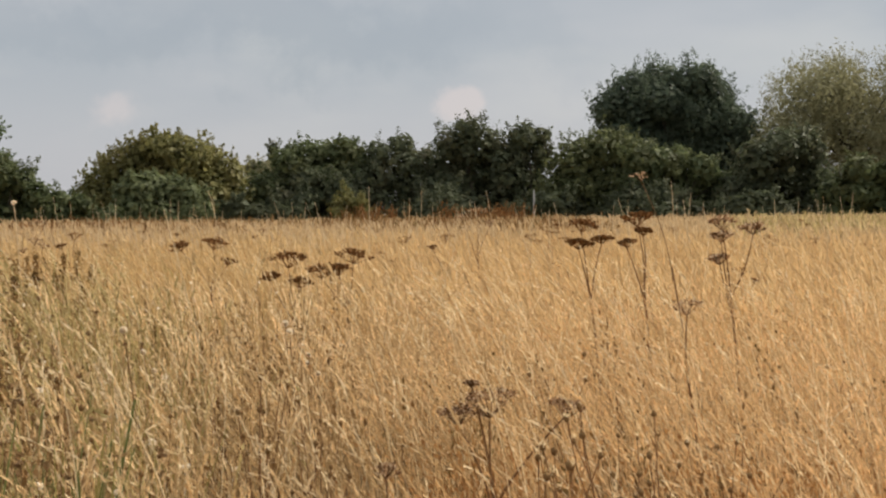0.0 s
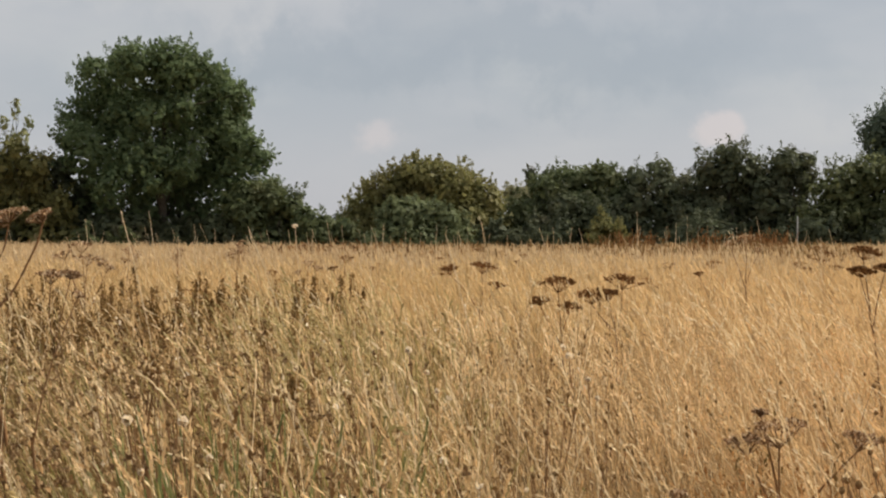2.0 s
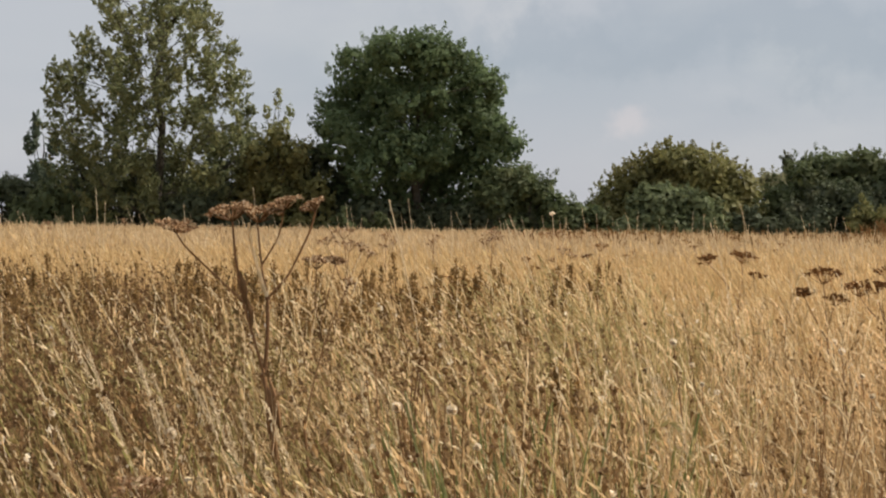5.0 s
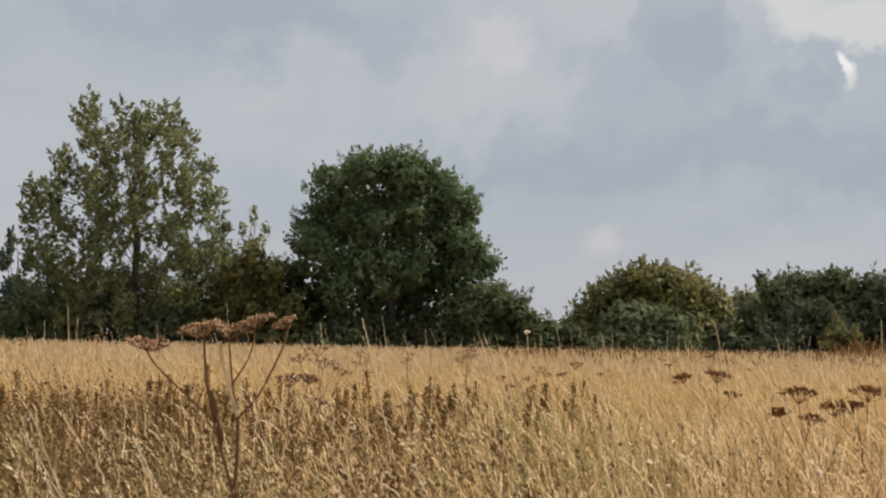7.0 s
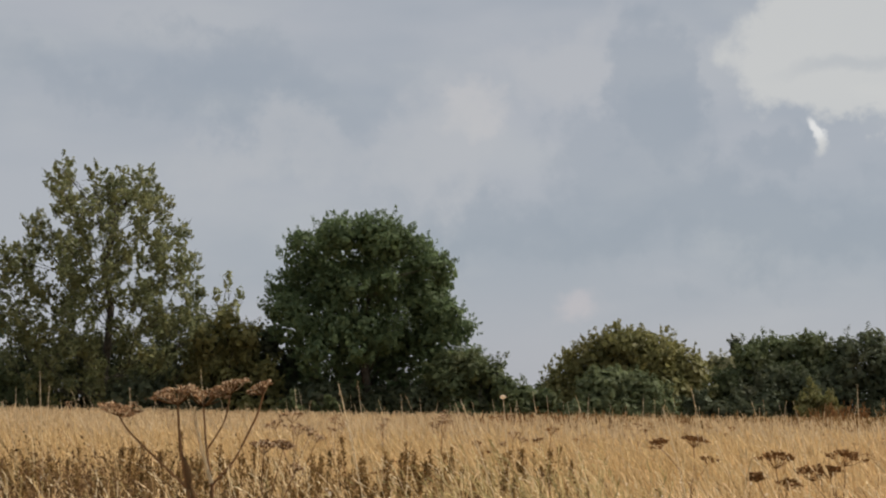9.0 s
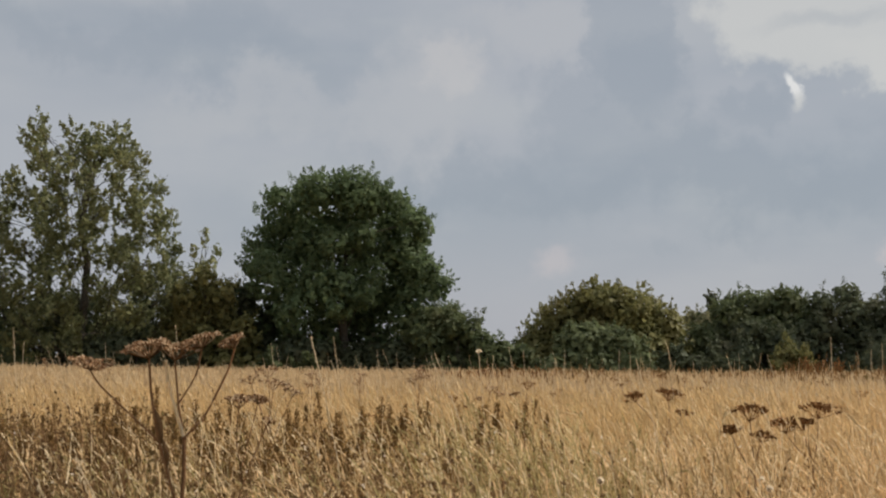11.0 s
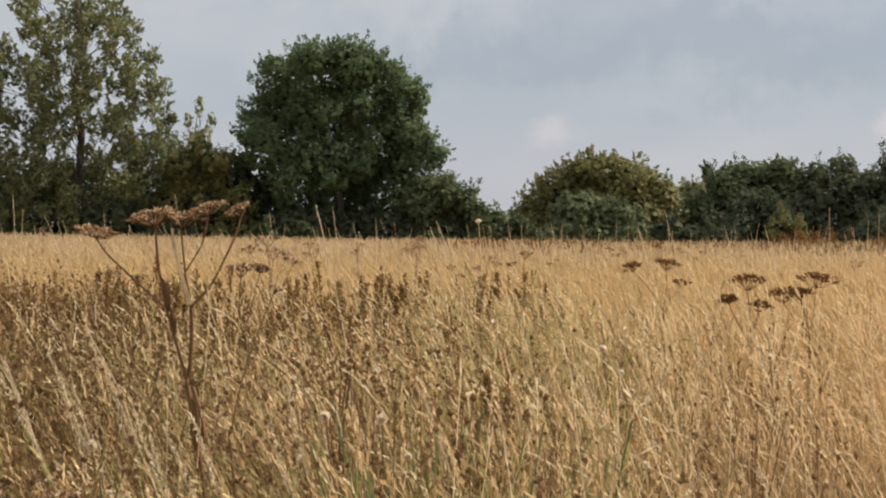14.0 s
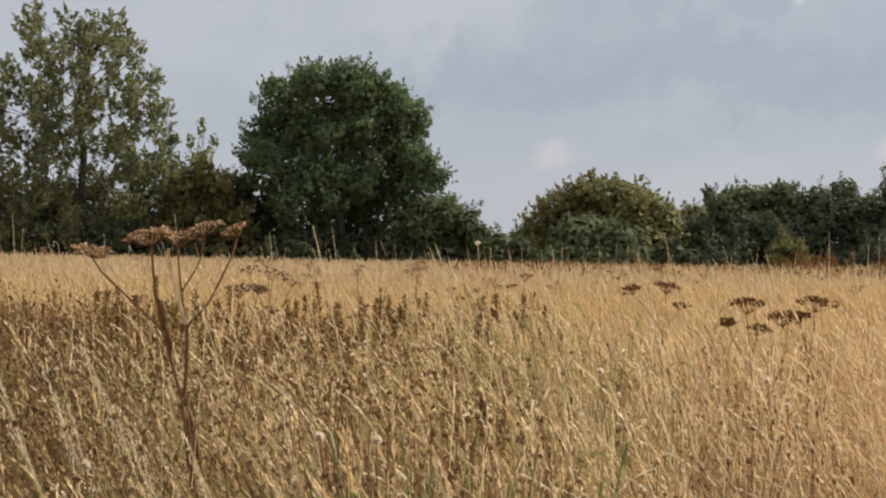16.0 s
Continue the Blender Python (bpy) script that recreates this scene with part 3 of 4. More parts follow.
bush("hawthorn_bush", 1.0, 93.0, 6.8, 5.3, MID_LEAF, "green hawthorn bush sloping down from the oak", 31, 9500, n=6, peak=-0.6)
bush("hawthorn_bush", 4.6, 92.5, 4.6, 3.1, MID_LEAF, "low green hawthorn bush beside the larger hedge", 32, 3500, n=4)
bush("maple_bush", 11.3, 96.2, 11.8, 7.2, OLIVE_LEAF, "large rounded field maple turning olive and yellow on top", 33, 24000, n=11, sharp=0.62, puff=0.34, upright=0.9)
bush("hawthorn_bush", 9.8, 89.4, 6.7, 4.3, GREY_LEAF, "rounded grey-green hawthorn bush standing before a taller maple", 34, 12000, n=8, sharp=0.6, puff=0.36)
bush("willow_bush", 17.8, 98.4, 4.5, 5.3, WILLOW_LEAF, "pale yellowish willow bush between darker trees", 35, 4500, n=4)
bush("blackthorn_bush", 15.2, 90.5, 4.2, 2.5, DARK_LEAF, "low dark blackthorn bush at the field edge", 36, 4500, n=5)
bush("blackthorn_bush", 18.2, 90.0, 3.0, 2.1, DARK_LEAF, "low dark blackthorn bush at the field edge", 37, 3000, n=4)
bush("sallow_bush", 21.9, 88.5, 2.6, 3.0, OLIVE_LEAF, "small yellow-green sallow bush at the field edge", 38, 2200, n=3, upright=0.3)
bush("ash_bush", 20.9, 94.0, 8.2, 7.0, MID_LEAF, "round dark green ash with a paler top", 39, 16000, n=8, peak=0.1, sharp=0.5, puff=0.4, upright=0.6)
bush("holly_bush", 20.4, 91.6, 6.8, 4.6, DARK_LEAF, "very dark rounded holly bush in the hedge", 40, 9000, n=5)
plant_tree("poplar_tree", 23.4, 122.7, [(0, 7.0, 0.6, 0.8), (0.2, 5.6, 0.9, 1.2), (0, 4, 1.1, 2)], DARK_LEAF, "narrow dark columnar poplar far behind the hedge", 1700, 0.26, 42, trunk=0.14, upright=0.5, puff=0.25)
bush("oak_bush", 26.6, 92.4, 8.2, 7.3, DARK_LEAF, "dark green oak in the hedge with a ragged top", 43, 9500, n=5)
bush("oak_bush", 31.0, 91.2, 8.4, 8.0, DARK_LEAF, "dark green hedge oak with a domed, gappy top", 44, 14000, n=6, hole=0.08)
bush("oak_bush", 34.8, 90.0, 6.4, 7.7, DARK_LEAF, "dark hedge oak with a notched top", 45, 9000, n=4, hole=0.08)
bush("hawthorn_bush", 28.5, 88.6, 7.5, 3.0, DARK_LEAF, "dark hawthorn bush in front of the hedge oaks", 46, 8000, n=6)
bush("hawthorn_bush", 35.0, 86.6, 6.5, 2.9, DARK_LEAF, "dark green hawthorn bush in front of the hedge oaks", 47, 7000, n=6)
bush("maple_bush", 39.4, 87.6, 10.4, 7.3, DULL_LEAF, "broad olive-green field maple in the hedge", 48, 14000, n=7)
bush("maple_bush", 44.2, 85.0, 8.5, 6.2, MID_LEAF, "green field maple sloping down in the hedge", 49, 12000, n=6, peak=-0.6)
bush("hawthorn_bush", 41.0, 83.2, 7.5, 3.3, DARK_LEAF, "dark hawthorn bush along the field edge", 50, 8000, n=6)
bush("hawthorn_bush", 46.8, 80.6, 6.0, 2.9, DARK_LEAF, "dark bluish-green hawthorn bush along the field edge", 51, 7000, n=5)
plant_tree("broadleaf_tree", 49.0, 96.9, [(-5.0, 9.0, 1.9, 1.5), (-3.2, 10.4, 2.1, 1.7), (-1.0, 10.9, 2.2, 1.8), (1.4, 11.0, 2.3, 1.8), (3.5, 10.0, 2.0, 1.8), (4.9, 8.7, 1.8, 1.7), (5.9, 7.3, 1.8, 1.8), (-1.8, 9.4, 2.4, 1.8), (2.0, 9.4, 2.4, 1.8), (-4.0, 8.0, 2.2, 1.8), (0.2, 7.4, 2.8, 2.0), (-2.6, 6.4, 2.4, 2.0), (3.6, 6.4, 2.4, 2.0), (1.2, 8.2, 2.4, 2.0), (2.8, 7.0, 2.4, 2.0), (4.4, 7.8, 1.9, 1.7), (1.0, 6.6, 2.4, 2.0),
           (-3.0, 8.5, 2.2, 2.0), (0.0, 9.0, 2.6, 2.2), (3.0, 8.0, 2.2, 2.0), (-4.4, 7.0, 1.8, 1.8), (-1.0, 6.3, 2.4, 2.0), (2.4, 5.6, 2.4, 2.0), (5.6, 5.0, 1.8, 1.8), (-2.0, 4.0, 2.2, 2.0), (3.0, 3.4, 2.2, 2.0)], BLUE_LEAF,
           "large dark green tree with a dense, feathery outline", 50000, 0.20, 52, trunk=0.36, hole=0.02, upright=0.9, puff=0.60, clumps=3.2, depth=0.18, fill=0.42)
plant_tree("willow_tree", 62.3, 93.4, dome(18.6, 13.6, 12, 53, 2.0, 0.0, 0.30), WILLOW_LEAF, "pale olive willow with upright, thinly leaved twigs", 60000, 0.165, 53, trunk=0.36, hole=0.03, upright=2.4, puff=0.75, clumps=4.2, fill=0.30)
bush("oak_bush", 50.6, 84.2, 9.8, 7.6, DARK_LEAF, "dark oak standing before a pale willow", 54, 14000, n=6)
bush("hazel_bush", 53.2, 77.8, 6.5, 5.2, MID_LEAF, "fresh green hazel bush at the field corner", 55, 9500, n=5)
bush("hazel_bush", 59.0, 77.0, 8.0, 6.4, MID_LEAF, "fresh green hazel bush at the field corner", 56, 9000, n=6)


# ---- grass ----
def stems(base, height, lean, width, segs, rng, bow=0.35, kink=0.012):
    """Ribbons that rise from base, lean, wave a little and bow over; returns verts (n, segs+1, 2, 3), faces and the lines."""
    n = len(base)
    s = np.linspace(0, 1, segs + 1)
    line = np.zeros((n, segs + 1, 3))
    curve = (1 - bow) * s + bow * s ** 2.7
    line[..., 0] = base[:, :1] + lean[:, :1] * height[:, None] * curve
    line[..., 1] = base[:, 1:2] + lean[:, 1:] * height[:, None] * curve
    line[..., 2] = rise(base[:, 0], base[:, 1])[:, None] + height[:, None] * s * (1 - 0.18 * s * np.hypot(lean[:, 0], lean[:, 1])[:, None])
    wave = np.sin(s[None] * rng.uniform(4, 9, (n, 1)) + rng.uniform(0, 6.3, (n, 1))) * s[None] * kink * rng.uniform(0.2, 1.6, (n, 1))
    line[..., 0] += wave
    turn = rng.uniform(0, np.pi, n)
    side = np.stack([np.cos(turn), np.sin(turn), 0 * turn], -1)
    w = width[:, None] * (1 - 0.65 * s)[None]
    v = np.stack([line - side[:, None] * w[..., None] / 2, line + side[:, None] * w[..., None] / 2], 2)
    i = np.arange(n)[:, None] * (segs + 1) * 2 + np.arange(segs)[None] * 2
    f = np.stack([i, i + 1, i + 3, i + 2], -1).reshape(-1, 4)
    return v, f, line


def wedge(count, near, far, a0, a1, rng, power=2.0):
    """Random places between two distances and two bearings (degrees, clockwise from +y)."""
    r = (near ** power + (far ** power - near ** power) * rng.random(count)) ** (1 / power)
    a = np.radians(rng.uniform(a0, a1, count))
    return np.stack([r * np.sin(a), r * np.cos(a)], -1)


def patchy(base, seed):
    """A slow random field over the plan, about -1 to 1."""
    g = np.random.default_rng(seed)
    out = np.zeros(len(base))
    for k in range(5):
        f, p, q = g.normal(0, 0.35 + 0.25 * k, 2), g.uniform(0, 6.3), 1 / (1 + 0.6 * k)
        out += q * np.sin(base @ f + p)
    return out / 2.2


def tufts(count, each, near, far, a0, a1, rng, power, size):
    """Places gathered in tussocks."""
    mid = wedge(count // each + 1, near, far, a0, a1, rng, power)
    return np.repeat(mid, each, 0)[:count] + rng.normal(0, size, (count, 2))


def short_patch(base):
    """How much of its height the grass keeps where it has been lain down round the foot of the hogweeds."""
    keep = np.ones(len(base))
    for x, y, wide, deep, low in ((-0.40, 3.32, 0.17, 0.62, 0.42), (2.02, 8.02, 0.36, 0.75, 0.32), (1.60, 10.1, 0.26, 0.7, 0.30)):
        far = ((base[:, 0] - x - (base[:, 1] - y) * x / y) / wide) ** 2 + ((base[:, 1] - y) / deep) ** 2
        keep -= low * np.clip((1.35 - far) / 0.6, 0, 1)
    return keep


def sward(name, base, rng, tall, width, segs, spikes, spike_len, spike_w, material, label, lean_left=0.19, rag=0.18, blade=False, head_len=0.17, loose=0.9, nod=0.0, ball_head=False):
    """Grass as one object: stems, each with a seed head of spikelets that may nod down the wind."""
    n = len(base)
    height = tall * (1 + rag * rng.normal(size=n) + 0.06 * patchy(base, 5) + 0.05 * patchy(base * 4.0, 6))
    away = np.hypot(base[:, 0], base[:, 1])
    ripe = np.clip((base[:, 0] - 0.12 * base[:, 1]) / 1.0, 0, 1) * np.clip((away - 3.9) / 1.4, 0, 1) * np.clip((40 - away) / 20, 0, 1)
    if not blade:
        low = np.clip((base[:, 0] - 0.20 * base[:, 1]) / 0.3, 0, 1) * np.clip((3.75 - away) / 0.3, 0, 1)
        height = height * (1 + 0.08 * ripe - 0.27 * low)
    height = np.clip(height, tall * 0.45, tall * 1.45) * short_patch(base)
    lean = np.stack([-0.85 * lean_left + rng.normal(0, 0.13, n) - 0.10 * patchy(base, 8) - 0.14 * patchy(base * 7.0, 9), rng.normal(0, 0.14, n)], -1)
    shape = Shape()
    v, f, line = stems(base, height, lean, width * rng.uniform(0.6, 1.4, n), segs, rng, 0.75 if blade else 0.66, 0.0 if ball_head else 0.012)
    shape.add(v.reshape(-1, 3), f)
    if spikes:
        tip, below = line[:, -1], line[:, -2]
        way = unit(tip - below)
        head = head_len * rng.uniform(0.55, 1.25, (n, 1))
        droop = unit(np.stack([lean[:, 0] * 2.0 - 0.35, lean[:, 1] * 2.0, np.full(n, -0.75)], -1)) * nod * rng.uniform(0.1, 1.5, (n, 1))
        for k in range(spikes):
            out = rng.normal(size=(n, 3)) * [1, 1, 0.5]
            if ball_head:
                at, heading = tip + unit(rng.normal(size=(n, 3))) * head * 0.4, way + rng.normal(size=(n, 3)) * 0.8
            else:
                u = (k + rng.random((n, 1))) / spikes
                spread = spike_w * loose * (0.45 + 0.9 * np.sin(np.pi * (0.12 + 0.8 * u)))
                at = tip + way * head * (u * (1 - 0.25 * nod * u) - 0.55) + droop * head * u * u + unit(out) * spread * rng.uniform(0.1, 0.9, (n, 1))
                heading = unit(way + droop * 2.0 * u) + unit(out) * 0.4 * loose
            flakes(shape, at, heading, np.cross(heading, out), spike_len * rng.uniform(0.6, 1.3, n), spike_w * rng.uniform(0.6, 1.2, n))
    me = shape.mesh(name, material)
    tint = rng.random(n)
    # stems darkened, heads paled: the shade between heads is put into the tint
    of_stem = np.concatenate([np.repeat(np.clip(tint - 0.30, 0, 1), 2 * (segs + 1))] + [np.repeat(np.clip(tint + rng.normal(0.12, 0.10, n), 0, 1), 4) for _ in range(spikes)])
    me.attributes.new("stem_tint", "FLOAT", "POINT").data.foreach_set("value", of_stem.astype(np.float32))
    return tagged(new(name, me), label, "grass", kind="stuff")


def thinned(base, a0, a1, near, far, keep, rng):
    """Leaves only a share of the places between two bearings and two distances, where weeds crowd the grass out."""
    r, a = np.hypot(base[:, 0], base[:, 1]), np.degrees(np.arctan2(base[:, 0], base[:, 1]))
    inside = (a > a0 + rng.normal(0, 1.5, len(a))) & (a < a1 + rng.normal(0, 1.5, len(a))) & (r > near) & (r < far)
    return base[~inside | (rng.random(len(a)) < keep)]


def grass():
    rng = np.random.default_rng(77)
    straw = "pale golden dry meadow grass with feathery seed heads, leaning in the breeze"
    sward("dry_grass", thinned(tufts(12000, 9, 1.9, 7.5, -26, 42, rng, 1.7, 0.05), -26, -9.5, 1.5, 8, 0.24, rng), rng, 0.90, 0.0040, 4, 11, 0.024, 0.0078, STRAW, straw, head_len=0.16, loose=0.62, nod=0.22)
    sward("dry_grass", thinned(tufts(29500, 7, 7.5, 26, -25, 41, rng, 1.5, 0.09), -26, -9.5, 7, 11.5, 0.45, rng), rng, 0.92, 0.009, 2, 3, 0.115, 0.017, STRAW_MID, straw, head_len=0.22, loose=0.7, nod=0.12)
    sward("dry_grass", wedge(52000, 26, 89, -24, 41, rng, 1.6), rng, 0.92, 0.022, 1, 1, 0.26, 0.05, STRAW_FAR, straw, rag=0.11)
    sward("bleached_grass", thinned(tufts(4300, 3, 2.7, 12, -26, 42, rng, 1.4, 0.10), -26, -11, 3.5, 12, 0.8, rng), rng, 0.97, 0.0044, 5, 10, 0.026, 0.0060, PALE, "bleached whitish dry grass stems with nodding seed heads", 0.22, 0.2, head_len=0.20, loose=0.6, nod=0.30)
    sward("olive_grass", tufts(1700, 12, 4.2, 10.5, 1.0, 8.0, rng, 1.7, 0.13), rng, 0.97, 0.0055, 4, 8, 0.034, 0.009, OLIVE_GRASS, "tall olive-green grass still ripening among the straw", 0.16, 0.15, head_len=0.20, loose=0.7, nod=0.3)
    sward("olive_grass", tufts(1500, 14, 2.6, 7.5, -22, 9, rng, 1.7, 0.12), rng, 0.90, 0.0055, 4, 7, 0.028, 0.009, OLIVE_GRASS, "olive-green half-dry grass in the weedy part of the meadow", 0.2, 0.18, head_len=0.17, loose=0.7, nod=0.5)
    sward("grass_blades", wedge(8500, 1.8, 8, -26, 42, rng, 1.7), rng, 0.55, 0.008, 3, 0, 0, 0, SHADED_LITTER, "curled withered grass blades at the foot of the meadow grass, darkened for its shade", 0.3, 0.3, blade=True)
    sward("green_blades", tufts(3600, 20, 2.0, 6.5, -22, 9, rng, 1.7, 0.08), rng, 0.82, 0.0085, 3, 0, 0, 0, GREEN_BLADE, "still-green grass blades among the dry stems", 0.25, 0.25, blade=True)
    spots = np.array([(-0.40, 3.55), (-0.10, 3.28), (0.05, 3.25), (-0.09, 3.08), (0.18, 3.09), (0.30, 3.4), (-0.55, 3.3), (0.10, 3.5)])
    sward("green_blades", np.repeat(spots, 75, 0) + rng.normal(0, 0.085, (600, 2)), rng, 0.82, 0.013, 3, 0, 0, 0, GREEN_LEAF, "green leafy tufts round the foot of the knapweeds", 0.2, 0.25, blade=True)
    sward("withered_herbs", tufts(3600, 30, 2.3, 14, -26, 4, rng, 1.7, 0.13), rng, 0.92, 0.006, 4, 8, 0.022, 0.014, HERB, "brown withered herbs with crumbling seed heads in the weedy part of the meadow", 0.16, 0.16, head_len=0.26, loose=1.1, nod=0.2)
    sward("withered_herbs", tufts(4600, 18, 3.3, 11, -26, -10.5, rng, 1.6, 0.11), rng, 0.95, 0.006, 3, 8, 0.022, 0.015, SHADED_WEED, "dense dark brown withered weeds with crumbling seed heads, shade put into their colour", 0.12, 0.16, head_len=0.30, loose=1.2, nod=0.2)
    sward("withered_herbs", tufts(420, 9, 3.8, 9, 3, 36, rng, 1.7, 0.12), rng, 0.84, 0.006, 4, 7, 0.026, 0.014, HERB, "brown withered herbs with crumbling seed heads among golden grass", 0.2, 0.14, head_len=0.26)
    sward("withered_leaves", tufts(1300, 16, 2.8, 9, -26, -4, rng, 1.7, 0.09), rng, 0.80, 0.020, 4, 0, 0, 0, SHADED_WEED, "broad curled dark brown dead leaves among the weeds", 0.25, 0.25, blade=True)
    sward("withered_sorrel", tufts(2400, 18, 2.0, 4.6, 20, 42, rng, 1.7, 0.10), rng, 0.66, 0.006, 3, 7, 0.026, 0.012, RUST, "low rusty brown withered sorrel among golden grass", 0.2, 0.16, head_len=0.30)
    sward("withered_sorrel", tufts(1700, 30, 45, 86, 5, 24, rng, 1.6, 1.2), rng, 1.02, 0.03, 2, 3, 0.22, 0.06, HERB, "rusty brown sorrel standing over the grass near the hedge", 0.1, 0.12, head_len=0.3)
    sward("withered_docks", tufts(330, 55, 62, 82, 13.6, 20.6, rng, 1.6, 0.55), rng, 1.34, 0.030, 2, 5, 0.16, 0.08, UMBEL_DARK, "tall rusty brown dead docks standing before the hedge", 0.06, 0.14, head_len=0.6)
    sward("withered_docks", tufts(300, 40, 52, 74, 1.2, 4.4, rng, 1.6, 0.7), rng, 0.98, 0.03, 2, 4, 0.16, 0.07, UMBEL_DARK, "low rusty brown dead docks in the far grass", 0.06, 0.14, head_len=0.4)
    sward("olive_grass", wedge(3600, 36, 74, 29, 40, rng, 1.6), rng, 1.00, 0.03, 1, 1, 0.26, 0.06, OLIVE_GRASS, "darker olive-brown grass towards the far corner of the field", 0.1, 0.12)
    sward("withered_flowers", tufts(1300, 10, 2.5, 5.5, -20, 5, rng, 1.7, 0.10), rng, 1.08, 0.0026, 3, 9, 0.012, 0.010, DEAD_FLOWER, "small round brown dead flower heads on wiry stems", 0.10, 0.09, head_len=0.018, ball_head=True)
    sward("withered_flowers", wedge(170, 2.6, 9, -21, 11, rng, 1.7), rng, 1.03, 0.0026, 3, 9, 0.011, 0.009, FLUFF, "small cream seed heads on wiry stems", 0.10, 0.09, head_len=0.018, ball_head=True)
    sward("dry_grass", tufts(1500, 7, 1.2, 2.0, -26, 42, rng, 1.7, 0.07), rng, 0.50, 0.008, 2, 0, 0, 0, STRAW, straw)
    sward("dry_grass", tufts(26000, 9, 1.3, 13, 40, 336, rng, 1.6, 0.12), rng, 0.85, 0.024, 1, 0, 0, 0, STRAW_MID, straw)
    sward("dry_grass", wedge(15000, 13, 40, 40, 336, rng, 1.6), rng, 0.85, 0.06, 1, 0, 0, 0, STRAW_MID, straw)


grass()


# ---- single plants standing above the grass ----
def umbel(parent, hub, radius, rng, material, label, axis=(0, 0, 1), rays=16, seeds=9, seed_size=0.011, rise_by=0.8, tight=0.62):
    """A dried flower head: rays from the hub to small seed clusters on a shallow dome."""
    s = Shape()
    ax = unit(np.asarray(axis, float))
    u = unit(np.cross(ax, [0.3, 1.0, 0.2]))
    w = np.cross(ax, u)
    hub = np.asarray(hub, float)
    for k in range(rays):
        a, q = k * 2.39996 + rng.uniform(-0.35, 0.35), math.sqrt((k + 0.5) / rays) * rng.uniform(0.72, 1.15)
        if rng.random() < 0.12:
            continue
        end = hub + radius * (q * (math.cos(a) * u + math.sin(a) * w)) + ax * radius * (rise_by * (1.15 - 0.35 * q * q) + rng.uniform(-0.10, 0.08))
        tube(s, bend(hub, end, -0.06, 3, ax), [0.0021, 0.0014], 3)
        n = seeds
        at = end + rng.normal(size=(n, 3)) * radius * (0.9 / math.sqrt(rays) * tight) * [1, 1, 0.45]
        flakes(s, at, at - hub + rng.normal(size=(n, 3)) * 0.03, rng.normal(size=(n, 3)), seed_size * rng.uniform(0.7, 1.4, n), seed_size * rng.uniform(0.5, 0.9, n))
    return part("umbel", s, material, parent, label)


def hogweed(at, heads, seed, label, material=UMBEL, fork=None, radius=0.006, rays=16, seeds=11, group="dried hogweed", flat=0.7):
    """A dead hogweed: a ribbed main stem from the ground to its fork, a branch to each head. Heads: (dx, dy, z of the hub, head's radius, fork z)."""
    rng = np.random.default_rng(seed)
    gx, gy = at
    z0 = float(rise(gx, gy))
    t = thing("hogweed_plant", (gx, gy, z0), label, "hogweed", group)
    top = heads[0]
    fork = np.array(fork if fork else (top[0] * 0.6, top[1] * 0.6, top[2] * 0.78), float)
    s = Shape()
    tube(s, bend((0, 0, -0.05), fork, 0.02, 7), [radius * 1.25, radius], 6)
    for z in (0.4, 0.75):
        ball(s, fork * z, radius * 1.9, 0.8)
    part("stem", s, STEM, t)
    for dx, dy, z, r, zf in heads:
        frm = fork * min(1.0, zf / fork[2]) if zf < fork[2] else fork
        s = Shape()
        tube(s, bend(frm, (dx, dy, z), rng.uniform(-0.06, 0.06), 6), [radius * 0.75, radius * 0.4], 5)
        part("branch", s, STEM, t)
        out = np.array([dx, dy, 0]) - np.array([fork[0], fork[1], 0])
        umbel(t, (dx, dy, z), r, rng, material, "", unit(np.array([out[0] * 1.2 + rng.normal(0, 0.12), out[1] + rng.normal(0, 0.2), 1.3])), rays, seeds, 0.011 if gy < 5.5 else 0.020, flat)
    return t


